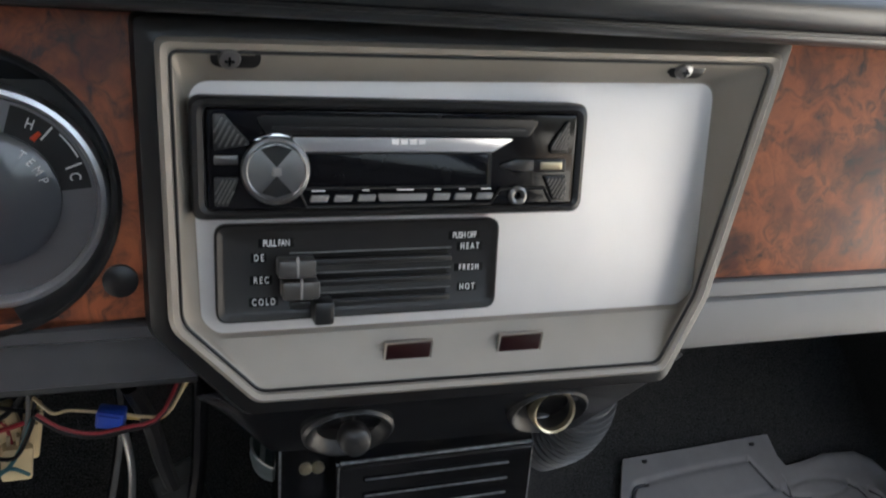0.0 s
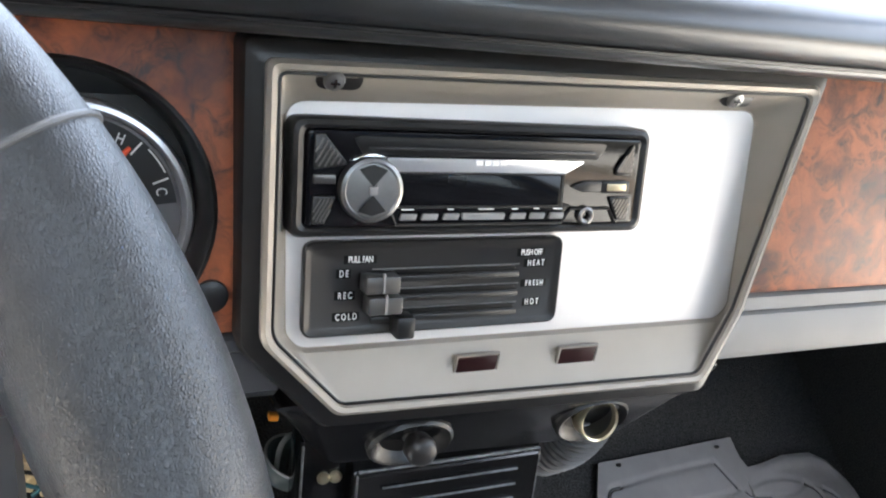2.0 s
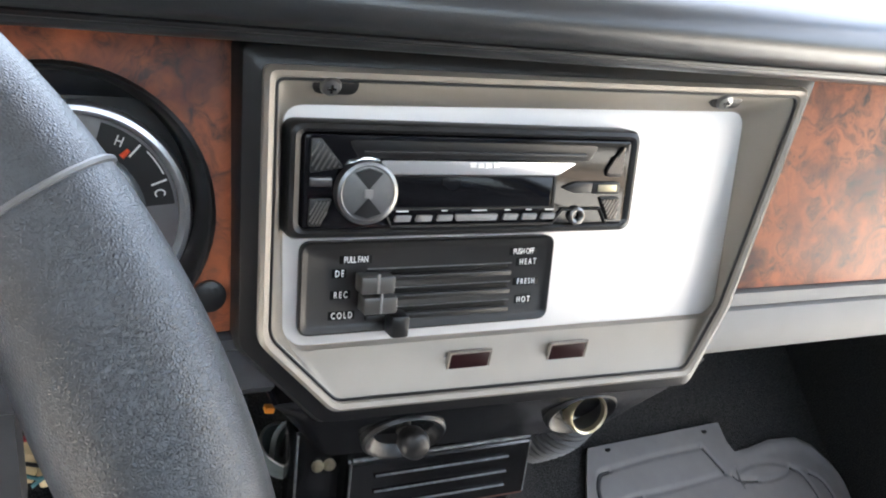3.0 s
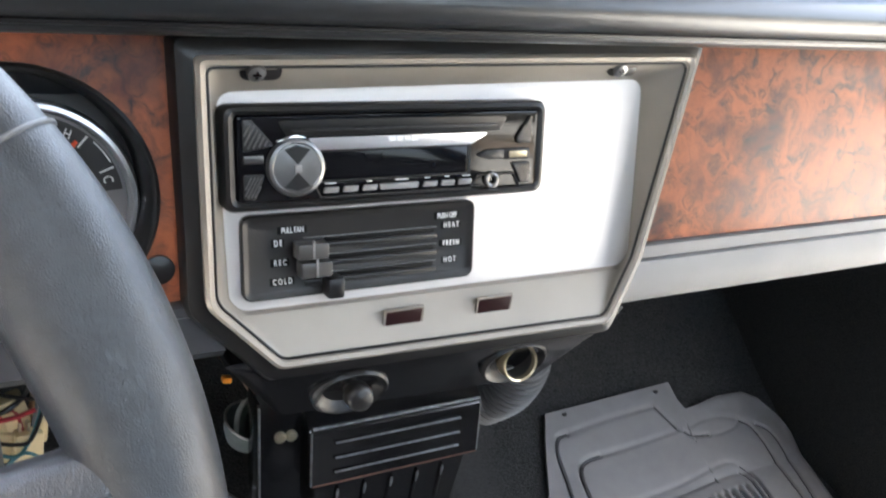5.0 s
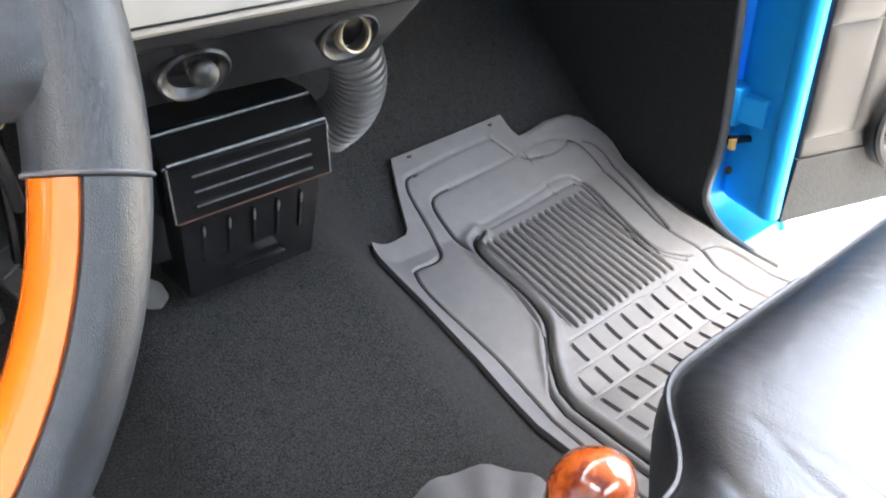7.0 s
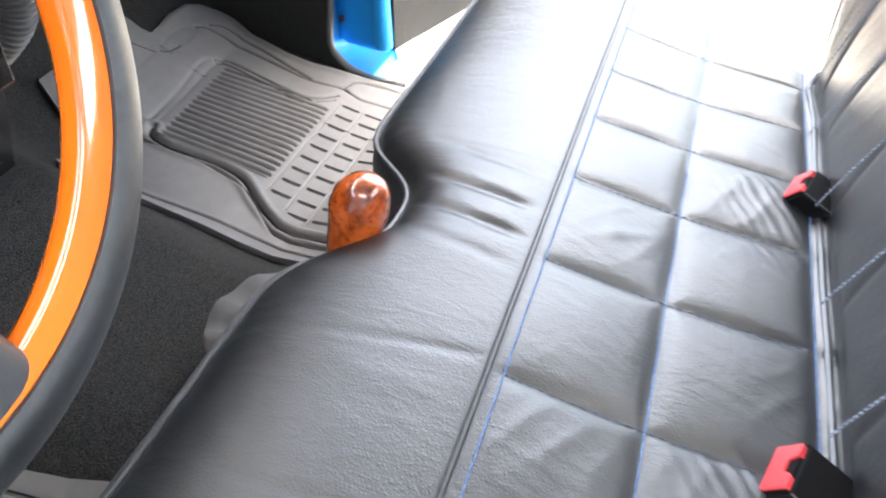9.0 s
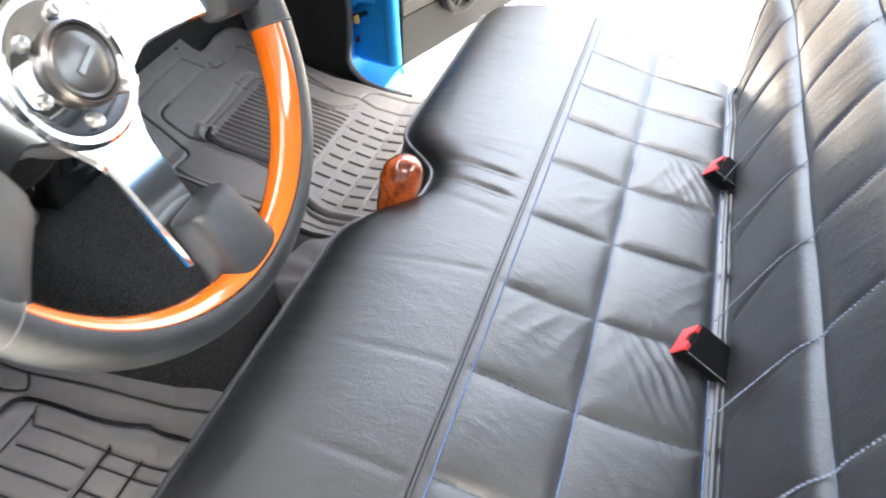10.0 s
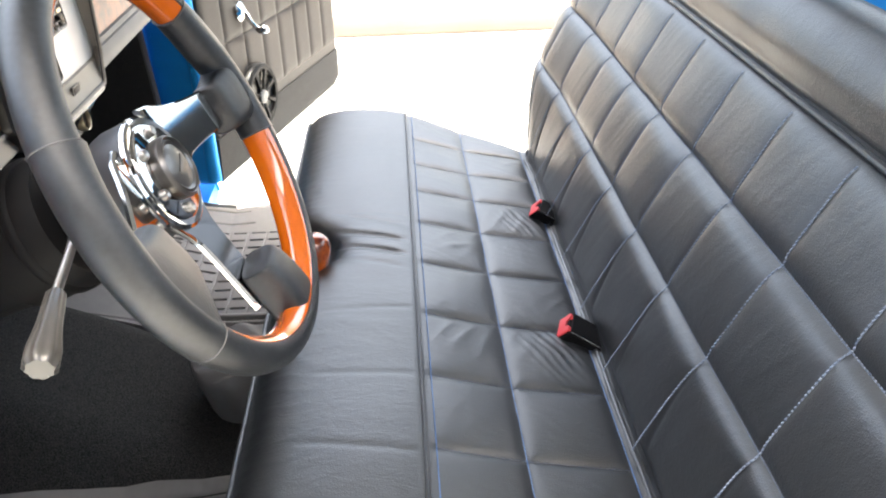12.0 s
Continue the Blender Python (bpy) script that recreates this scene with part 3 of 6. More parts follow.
FX0, FX1, FH0, FH1 = RX0 + 0.0065, RX1 - 0.0065, RH0 + 0.0052, RH1 - 0.0052
face = part("faceplate", put(slab(rect(FX0, FX1, FH0, FH1), 0.002, -0.004, 0.0065, 0.0015, 4), DASH), GLOSS_BLACK, radio, "gloss black faceplate")
# ---- bench seat ----
SEAT_X0, SEAT_X1 = -0.64, 0.685
CROSS = [0.612, 0.496, 0.381, 0.277, 0.169, 0.054, -0.070, -0.190, -0.307, -0.423, -0.538]
CUSHION = [(-0.70, 0.66), (-0.69, 0.72), (-0.650, 0.750), (-0.616, 0.757), (-0.507, 0.778), (-0.408, 0.804), (-0.345, 0.815), (-0.285, 0.816), (-0.245, 0.808), (-0.221, 0.790), (-0.211, 0.762), (-0.214, 0.71), (-0.225, 0.64), (-0.24, 0.55)]


def fold(v, lines, w):
    """How deep, 0 to 1, a stitched seam pulls the cover at v."""
    d = min(abs(v - a) for a in lines)
    return math.exp(-(d / w) ** 1.25)


def pillow(v, lines, w):
    d = min(abs(v - a) for a in lines)
    return 1 - math.exp(-d / w)


def crease(x, y, z, sharp=3.0):
    """Narrow wandering ridges."""
    return max(0.0, 1 - sharp * abs(noise.noise(Vector((x, y, z)))))


ROWS = (-0.616, -0.507, -0.408)


def cushion_point(x, y, z):
    # quilting over the rear half of the cushion
    if -0.665 < y < -0.395 and z > 0.72:
        near = smooth(-0.398, -0.412, y)
        g = max(fold(y, ROWS[:2], 0.0065), 0.85 * fold(x, CROSS, 0.0060) * smooth(-0.409, -0.425, y))
        p = pillow(y, ROWS, 0.024) * pillow(x, CROSS, 0.024)
        z += near * (0.0040 * (p - 0.6) - 0.0030 * g)
        # slack creases that run off the seams
        c = noise.noise(Vector((x * 7, y * 7, 2)))
        z += near * p * 0.0018 * crease(x * 26 + y * 30, (x - y) * 7, 4) * smooth(-0.1, 0.4, c)
        z += near * p * 0.0004 * crease(x * 60 - y * 30, (x + y) * 12, 8)
        # folds that the belt buckles press into the cover
        for bx, by, deep in ((-0.115, -0.572, 0.0019), (0.215, -0.578, 0.0012)):
            env = math.exp(-(((x - bx) / 0.062) ** 2 + ((y - by) / 0.036) ** 2))
            if env > 0.02:
                u = 0.46 * (x - bx) - 0.89 * (y - by) + 0.004 * noise.noise(Vector((x * 30, y * 30, 1)))
                z += near * deep * env * sum(h * math.exp(-((u - c) / 0.0026) ** 2) for c, h in ((-0.038, 0.7), (-0.027, 1.0), (-0.015, 0.6), (-0.005, 1.0), (0.009, 0.8), (0.018, 1.0), (0.031, 0.6)))
    # shift-lever notch in the front edge
    k = math.exp(-((abs(x - 0.091) / 0.076) ** 3))
    if y > -0.40:
        y = -0.40 + (y + 0.40) * (1 - 0.37 * k)
    if -0.40 < y and z > 0.74:
        # gathers beside the notch
        for gx, dep in ((0.150, 0.0014), (0.104, 0.0036), (0.066, 0.0034), (0.030, 0.0012)):
            d = x - gx - 0.25 * (y + 0.40) ** 2 * 10
            z -= dep * math.exp(-((d / 0.0060) ** 2)) * smooth(-0.405, -0.375, y) * smooth(-0.275, -0.33, y)
        # the cross seams run on as faint creases over the front roll
        for q, cx in enumerate(CROSS[4:]):
            d = x - cx - 0.010 * math.sin(14 * y + q)
            z -= (0.0007, 0.0005, 0.0009, 0.0006)[q % 4] * math.exp(-((d / 0.0045) ** 2)) * smooth(-0.404, -0.392, y) * smooth(-0.25, (-0.33, -0.30, -0.35)[q % 3], y)
        # faint creases across the front roll
        z += 0.0004 * crease(x * 9, y * 2.2, 6, 5.0) * smooth(-0.40, -0.36, y) + (0.00012 + 0.00035 * smooth(-0.30, -0.24, y)) * crease(x * 40, y * 22, 3)
    if z > 0.72:
        z += 0.0022 * noise.noise(Vector((x * 5, y * 5, 9)))
    # the far rear corner is cut back
    x0, x = x, x - 0.13 * min(1, max(0, (-0.40 - y) / 0.25)) ** 1.3 * smooth(0.42, 0.685, x)
    # rounded ends
    for end, s in ((SEAT_X1, 1), (SEAT_X0, -1)):
        r = 0.085
        t = (s * (x0 - end) + r) / r
        if t > 0:
            f = 1 - math.sqrt(max(0, 1 - min(1, t) ** 2))
            z -= f * 0.14 * smooth(0.60, 0.80, z)
            y -= f * 0.07 * smooth(-0.42, -0.25, y)
            y += f * 0.04 * smooth(-0.55, -0.68, y)
    return (x, y, z)


def profile_points(pts, n):
    c = spline(pts, 1500)
    acc = [0]
    for a, b in zip(c, c[1:]):
        acc.append(acc[-1] + (b - a).length)
    out, j = [], 0
    for k in range(n):
        t = acc[-1] * k / (n - 1)
        while j < len(acc) - 2 and acc[j + 1] < t:
            j += 1
        f = (t - acc[j]) / max(1e-9, acc[j + 1] - acc[j])
        out.append(c[j].lerp(c[j + 1], f))
    return out


def end_steps(a, b, n, r=0.085):
    """Even steps with closer ones in the rounded ends."""
    inner = steps(a + r, b - r, n)
    return [a + r * (1 - math.cos(t)) for t in steps(0.0, math.pi / 2, 12)][:-1] + inner + [b - r + r * math.sin(t) for t in steps(0.0, math.pi / 2, 12)][1:]


bench = thing("bench_seat", (0.06, -0.5, 0.42), "black quilted vinyl bench seat with blue stitching and piped edges", "seat")
prof = profile_points([(a, b) for a, b in CUSHION], 250)
xs = end_steps(SEAT_X0, SEAT_X1, 400)
part("cushion", loops([[cushion_point(x, p.x, p.y) for p in prof] for x in xs], True), VINYL, bench, "quilted black vinyl cushion")


def along_cushion(y, z, lift=0.0, x0=SEAT_X0 + 0.07, x1=SEAT_X1 - 0.06, n=160):
    return [Vector(cushion_point(x, y, z)) + Vector((0, 0, lift)) for x in steps(x0, x1, n)]


part("piping", tube(along_cushion(-0.4055, 0.8050, 0.001), 0.0022, 8), VINYL, bench, "raised piping across the cushion")
front = [Vector(cushion_point(x, -0.2195, 0.7885)) + Vector((0, 0.002, 0.001)) for x in xs[4:-6]]
part("front_piping", tube(front, 0.0032, 8), VINYL, bench, "raised piping along the front edge")


def stitches(paths, step=0.0055, size=0.0007, gap=0.6):
    """Short raised thread dashes along several lines."""
    out = bmesh.new()
    for path in paths:
        acc = 0.0
        for a, b in zip(path, path[1:]):
            d = b - a
            n = max(1, round(d.length / step))
            for k in range(n):
                p, q = a + d * (k / n), a + d * ((k + gap) / n)
                s = Vector((0, 0, size)) if abs(d.normalized().z) < 0.7 else Vector((0, size, 0))
                w = d.normalized().cross(s).normalized() * size
                m = (p + q) / 2 + s * 1.2
                v = [out.verts.new(c) for c in (p - w, p + w, q + w, q - w, m - w * 0.6, m + w * 0.6)]
                for f in ((0, 1, 5, 4), (4, 5, 2, 3), (0, 4, 3), (1, 2, 5)):
                    out.faces.new([v[i] for i in f])
    return out


lines = [along_cushion(-0.507, 0.778, 0.0005), along_cushion(-0.616, 0.757, 0.0005), along_cushion(-0.416, 0.8025, 0.0012)]
cross = []
for x in CROSS:
    if SEAT_X0 + 0.05 < x < SEAT_X1 - 0.05:
        cross.append([Vector(cushion_point(x, y, piecewise([(-0.616, 0.757), (-0.507, 0.778), (-0.408, 0.804)], y))) + Vector((0, 0, 0.0005)) for y in steps(-0.614, -0.414, 14)])
tagged(part("cushion_stitching", stitches(lines, 0.0060, 0.0006, 1.0), THREAD, bench, "blue thread along the cushion seams"), kind="stuff")
tagged(part("cross_stitching", stitches(cross, 0.0060, 0.0006, 0.85), DIM_THREAD, bench, "dull grey-blue thread across the cushion"), kind="stuff")

# backrest
BACK_X0, BACK_X1 = -0.66, 0.705
VERT = [-0.0435 + 0.128 * k for k in range(-4, 6)]
BACK = [(-0.71, 0.67), (-0.648, 0.71), (-0.626, 0.748), (-0.634, 0.79), (-0.674, 0.887), (-0.728, 0.989), (-0.783, 1.090), (-0.797, 1.125), (-0.810, 1.150), (-0.832, 1.168), (-0.862, 1.170), (-0.900, 1.150), (-0.922, 1.11), (-0.93, 1.0), (-0.89, 0.80), (-0.84, 0.67)]
BN = Vector((0, 0.884, 0.467))


def back_point(x, y, z):
    on_face = abs((y + 0.674) + (z - 0.887) * 0.535) < 0.03 and 0.75 < z < 1.10
    p = Vector((x, y, z))
    if on_face:
        rows = (0.765, 0.887, 0.989, 1.090)
        g = max(fold(z, rows, 0.0075), 0.42 * fold(x, VERT, 0.0045))
        k = sum(1 for a in rows[1:-1] if z > a)
        u = min(1.0, max(0.0, (z - rows[k]) / (rows[k + 1] - rows[k])))
        q = (1 - math.exp(-(1 - u) / 0.09)) * (1 - math.exp(-u / 0.07)) * (0.45 + 0.55 * u) * (0.72 + 0.28 * pillow(x, VERT, 0.020))
        p += BN * ((0.0095, 0.0090, 0.0085)[min(k, 2)] * (q - 0.4) - 0.0034 * g)
        p += BN * (0.0003 * crease(x * 50 + z * 20, z * 9, 5) * q)
    if z > 1.095 and y > -0.88:
        p += BN * (0.010 * smooth(1.095, 1.13, z))
    p += BN * (0.0006 * noise.noise(Vector((x * 20, z * 20, 2))) + 0.003 * noise.noise(Vector((x * 6, z * 6, 7))))
    for end, s in ((BACK_X1, 1), (BACK_X0, -1)):
        r = 0.10
        t = (s * (x - end) + r) / r
        if t > 0:
            f = 1 - math.sqrt(max(0, 1 - min(1, t) ** 2))
            c = Vector((x, -0.80, 0.93))
            p = p.lerp(c + (p - c) * 0.55, f)
    # the lower corners are cut back
    cut = smooth(0.90, 0.74, z) * 0.15
    p.x -= cut * smooth(0.35, 0.70, x)
    p += BN * (0.012 * smooth(0.45, 0.65, x) * smooth(0.74, 0.9, z))
    return tuple(p)


prof = profile_points([(a, b) for a, b in BACK], 330)
bxs = end_steps(BACK_X0, BACK_X1, 400, 0.10)
part("backrest", loops([[back_point(x, p.x, p.y) for p in prof] for x in bxs], True), VINYL, bench, "quilted black vinyl backrest")


def along_back(y, z, off=0.0, n=160):
    return [Vector(back_point(x, y, z)) + BN * off for x in steps(BACK_X0 + 0.06, BACK_X1 - 0.05, n)]


part("back_piping", tube(along_back(-0.785, 1.092, 0.003), 0.0036, 8), VINYL, bench, "raised piping across the backrest")
part("lower_piping", tube(along_back(-0.627, 0.750, 0.003), 0.0036, 8), VINYL, bench, "raised piping at the foot of the backrest")
lines = [along_back(-0.674, 0.887, 0.0006), along_back(-0.728, 0.989, 0.0006)]
for x in VERT:
    if BACK_X0 + 0.05 < x < BACK_X1 - 0.03:
        lines.append([Vector(back_point(x, -0.674 - (z - 0.887) * 0.535, z)) + BN * 0.0011 for z in steps(0.775, 1.083, 40)])
tagged(part("back_stitching", stitches(lines, 0.0046, 0.0011, 0.95), PALE_THREAD, bench, "pale blue thread in the backrest seams"), kind="stuff")
part("seat_base", box(-0.58, 0.60, -0.68, -0.27, 0.485, 0.68, 0.01), BLACK_PAINT, bench, "black steel seat base")

# ---- steering wheel ----
R, TUBE, RIM_Z = 0.1604, 0.0142, 0.033
DEEP = 1.10
wheel = thing("steering_wheel", (-0.309, -0.205, 1.10), "three-spoke sports steering wheel in orange wood, black leather and chrome", "steering wheel")


def rim_arc(a0, a1, n, sel):
    """Part of the rim from angle a0 to a1, oval in section; sel(section angle, rim angle) gives the section's radius."""
    rings = []
    for a in steps(a0, a1, n):
        c, s = math.cos(radians(a)), math.sin(radians(a))
        ring = []
        for k in range(64):
            f = 2 * math.pi * k / 64
            r = sel(f, a)
            ring.append(((R + r * math.cos(f)) * c, (R + r * math.cos(f)) * s, RIM_Z + DEEP * r * math.sin(f)))
        rings.append(ring)
    return put(loops(rings), WHEEL)


def leather(f, a):
    """The grip, with a thumb swelling on its inner side."""
    swell = 0.30 * math.exp(-((abs(a - 84) - 64) / 11) ** 2)
    return TUBE * (1.05 + swell * max(0.0, -math.cos(f)) ** 1.5)


def on_wood(f):
    return 112 < math.degrees(f) % 360 < 280


for a0, a1 in ((-17.0, 33), (151, 207.5)):
    part("grip", rim_arc(a0, a1, 32, leather), WHEEL_LEATHER, wheel, "black leather-wrapped grip")
for a0, a1 in ((33.4, 150.6), (207.9, 342.6)):
    # the wood faces the driver and the hub; leather closes the outside
    part("wood_rim", rim_arc(a0, a1, 56, lambda f, a: TUBE * (1.0 if on_wood(f) else 0.84)), WHEEL_WOOD, wheel, "orange lacquered wood facing")
    part("rim_wrap", rim_arc(a0, a1, 56, lambda f, a: TUBE * (0.90 if on_wood(f) else 1.04)), WHEEL_LEATHER, wheel, "black leather outer half of the rim")
for a in (-17.0, 33.2, 150.8, 207.7):
    c, s = math.cos(radians(a)), math.sin(radians(a))
    path = [((R + TUBE * 1.07 * math.cos(f)) * c, (R + TUBE * 1.07 * math.cos(f)) * s, RIM_Z + DEEP * TUBE * 1.07 * math.sin(f)) for f in steps(0, 2 * math.pi, 24)]
    part("seam", put(tube(path, 0.0006, 6), WHEEL), HOSE, wheel)


def spoke(angle, table, z1):
    """A chrome spoke with chamfered edges that climbs from the hub to the rim; table: radius, lower and upper edge."""
    low = [(r, a) for r, a, b in table]
    high = [(r, b) for r, a, b in table]
    rings = []
    for r in steps(table[0][0], table[-1][0], 40):
        a, b = piecewise(low, r), piecewise(high, r)
        d = 0.006 + (z1 - 0.006) * max(0.0, r - 0.040) / 0.095
        rings.append([(r, v, d + w) for v, w in ((a, -0.004), (b, -0.004), (b, -0.0012), (b - 0.0018, 0.0010), (a + 0.0018, 0.0010), (a, -0.0012))])
    return put(loops(rings), WHEEL @ pose(0, 0, 0, 0, 0, angle))


def soft_table(rows, n=24):
    return [tuple(p) for p in spline(rows, n)]


def pad_block(rows, angle):
    """A soft leather block along a spoke: rows of radius, lower and upper edge, back and front height."""
    rings = []
    for r, a, b, d0, d1 in spline(rows, 22):
        ring = []
        for k in range(36):
            f = 2 * math.pi * k / 36
            c, q = math.cos(f), math.sin(f)
            ring.append((r, (a + b) / 2 + (b - a) / 2 * math.copysign(abs(c) ** 0.45, c), (d0 + d1) / 2 + (d1 - d0) / 2 * math.copysign(abs(q) ** 0.6, q)))
        rings.append(ring)
    return put(loops(rings), WHEEL @ pose(0, 0, 0, 0, 0, angle))


WIDE = [(0.030, -0.030, 0.046), (0.046, -0.020, 0.042), (0.058, -0.0135, 0.036), (0.072, -0.0130, 0.0300), (0.095, -0.0150, 0.0240), (0.120, -0.0180, 0.0195), (0.140, -0.0190, 0.0190)]
NARROW = [(0.030, -0.036, 0.036), (0.042, -0.029, 0.029), (0.054, -0.0225, 0.0225), (0.068, -0.0200, 0.0200), (0.090, -0.0190, 0.0190), (0.115, -0.0185, 0.0185), (0.135, -0.0185, 0.0185)]
part("spoke", spoke(0, soft_table(WIDE), 0.030), CHROME, wheel, "polished chrome spoke")
part("spoke", spoke(189, soft_table([(r, -b, -a) for r, a, b in WIDE]), 0.030), CHROME, wheel, "polished chrome spoke")
part("spoke", spoke(-88, soft_table(NARROW), 0.012), CHROME, wheel, "polished chrome spoke")
part("thumb_pad", pad_block([(0.114, -0.0225, 0.0190, 0.015, 0.034), (0.117, -0.0255, 0.0212, 0.012, 0.0395), (0.128, -0.0275, 0.0220, 0.013, 0.043), (0.142, -0.0295, 0.0245, 0.014, 0.046), (0.152, -0.0320, 0.0290, 0.015, 0.047), (0.159, -0.0350, 0.0370, 0.017, 0.047)], 0), WHEEL_LEATHER, wheel, "soft leather thumb pad curving into the rim")
part("thumb_pad", pad_block([(0.092, -0.0200, 0.0200, 0.012, 0.0300), (0.102, -0.0270, 0.0270, 0.010, 0.0370), (0.120, -0.0340, 0.0340, 0.010, 0.0430), (0.140, -0.0440, 0.0440, 0.012, 0.0480), (0.160, -0.0600, 0.0600, 0.016, 0.0490)], 193), WHEEL_LEATHER, wheel, "broad leather wedge running into the rim")
part("thumb_pad", pad_block([(0.104, -0.0190, 0.0190, 0.014, 0.034), (0.107, -0.0215, 0.0215, 0.011, 0.041), (0.128, -0.0235, 0.0235, 0.011, 0.046), (0.158, -0.0270, 0.0270, 0.014, 0.047)], -86), WHEEL_LEATHER, wheel, "square moulded leather thumb pad")
part("hub_ring", put(lathe([(0.027, 0.003), (0.046, 0.003), (0.048, 0.006), (0.0475, 0.0095), (0.045, 0.011), (0.041, 0.0105), (0.027, 0.010)], 56), WHEEL), CHROME, wheel, "polished chrome hub ring")
part("hub_plate", put(lathe([(0.0, 0.013), (0.038, 0.013), (0.040, 0.0118), (0.040, 0.009)][::-1], 56), WHEEL), CHROME, wheel, "mirror-bright hub plate")
horn = part("horn_button", put(lathe([(0.023, 0.010), (0.023, 0.021), (0.0205, 0.0235), (0.018, 0.022), (0.016, 0.0228), (0.009, 0.0245), (0.0, 0.025)], 48), WHEEL), GUNMETAL, wheel, "domed dark grey horn button")
part("horn_ring", put(lathe([(0.0232, 0.011), (0.0255, 0.014), (0.0255, 0.0215), (0.0235, 0.0240), (0.0224, 0.0230)], 48, False), WHEEL), GUNMETAL, horn, "dark metal ring round the horn button")
part("emblem", put(box(-0.010, 0.010, -0.0024, 0.0024, 0.0243, 0.0256, 0.0006), WHEEL @ pose(0, 0, 0, 0, 0, 24)), SPUN, horn, "plain bar emblem", False)
for k in range(6):
    c, s = math.cos(radians(12 + 60 * k)), math.sin(radians(12 + 60 * k))
    part("bolt", put(lathe([(0.0044, 0.012), (0.0046, 0.0155), (0.0036, 0.0172), (0.0016, 0.0170), (0.0, 0.0160)], 18), WHEEL @ pose(0.0325 * c, 0.0325 * s, 0)), STEEL, wheel, "bright hub bolt")
part("hub_boss", put(lathe([(0.047, 0.004), (0.047, -0.018), (0.045, -0.026), (0.040, -0.030), (0.038, -0.062)], 48), WHEEL), RAIL_GREY, wheel, "dark grey hub adaptor")

column = thing("steering_column", (-0.3115, 0.0, 0.98), "dark grey steering column running down under the dash", "steering column")
part("shroud", put(lathe([(0.0, -0.07), (0.052, -0.072), (0.056, -0.08), (0.056, -0.13), (0.050, -0.14), (0.046, -0.26), (0.038, -0.27), (0.036, -0.5), (0.0, -0.52)], 40), WHEEL), BUCKLE_BLACK, column)
part("collar", put(lathe([(0.0565, -0.090), (0.058, -0.092), (0.058, -0.098), (0.0565, -0.100)], 40), WHEEL), BUCKLE_BLACK, column, "dull collar ring")

# ---- shift lever in the floor ----
shifter = thing("shift_lever", (0.040, -0.22, 0.55), "floor shift lever with a glossy red burr-wood knob", "gear lever")
rings = []
for h, rx, ry, dx, dy in [(0.742, 0.011, 0.012, -0.010, 0.018), (0.752, 0.0150, 0.0150, -0.0095, 0.016), (0.766, 0.0180, 0.0172, -0.008, 0.012), (0.788, 0.0212, 0.0200, -0.005, 0.007), (0.810, 0.0235, 0.0220, -0.001, 0.003), (0.828, 0.025, 0.024, 0.0, -0.002), (0.843, 0.025, 0.024, -0.002, -0.005), (0.855, 0.020, 0.020, -0.003, -0.007), (0.862, 0.012, 0.012, -0.003, -0.008), (0.864, 0.004, 0.004, -0.003, -0.008)]:
    rings.append([(0.051 + dx + rx * math.cos(a), -0.266 + dy + ry * math.sin(a) * (1 - 0.12 * math.cos(a)), h - 0.012) for a in [2 * math.pi * k / 28 for k in range(28)]])
part("knob", loops(rings), KNOB_WOOD, shifter, "glossy red-orange burr-wood knob")
part("stem", tube(spline([(0.042, -0.249, 0.748), (0.050, -0.225, 0.68), (0.060, -0.18, 0.53)], 12), 0.008, 12), BLACK_PAINT, shifter, "black steel stem")
part("collar", tube([(0.044, -0.244, 0.712), (0.0415, -0.248, 0.736)], 0.0138, 16), GLOSS_BLACK, shifter, "black collar")

# ---- seat belt buckles ----


def buckle(at, ahead, across):
    """ahead: the way its red end points; across: the lean of its broad side."""
    y = Vector(ahead).normalized()
    x = (Vector(across) - y * Vector(across).dot(y)).normalized()
    m = Matrix.Translation(at) @ Matrix((x, y, x.cross(y))).transposed().to_4x4()
    b = thing("seat_belt_buckle", at, "black seat-belt buckle with a red press button, between seat and backrest", "seat belt", "buckles on the bench")
    side = [(-0.080, -0.0115), (0.0, -0.0115), (0.0015, -0.0085), (-0.0060, 0.0115), (-0.080, 0.0115)]
    body = loops([[(u, v, w) for v, w in side] for u in (-0.0225, 0.0225)])
    bmesh.ops.bevel(body, geom=body.edges[:], offset=0.0025, segments=2, affect="EDGES")
    part("housing", put(body, m), BUCKLE_BLACK, b)
    red = slab([(-0.0190, -0.0095), (-0.0090, -0.0095), (-0.0060, -0.0030), (0.0060, -0.0030), (0.0090, -0.0095), (0.0190, -0.0095), (0.0190, 0.0095), (-0.0190, 0.0095)], 0.0012, -0.002, 0.0022, 0.0008, 3)
    part("button", put(red, m @ Matrix.Translation((0, -0.0025, 0.0010)) @ pose(0, 0, 0, -70, 0, 0)), RED, b, "red press button")
    # thin bright strip paints the glint on the housing's edge
    part("bright_edge", put(tube([(-0.0215, -0.008, 0.0112), (-0.0215, -0.070, 0.0112)], 0.0006, 6), m), EDGE_GLINT, b, "edge highlight of the housing, as a bright strip")
    part("strap", put(box(-0.020, 0.020, -0.14, -0.075, -0.002, 0.002, 0.001), m), BLACK_PLASTIC, b, "black webbing strap")
    return b


buckle((-0.069, -0.588, 0.768), (0.26, 0.85, 0.44), (0.96, -0.27, 0.0))
buckle((0.256, -0.602, 0.768), (0.26, 0.85, 0.44), (0.96, -0.27, 0.0))
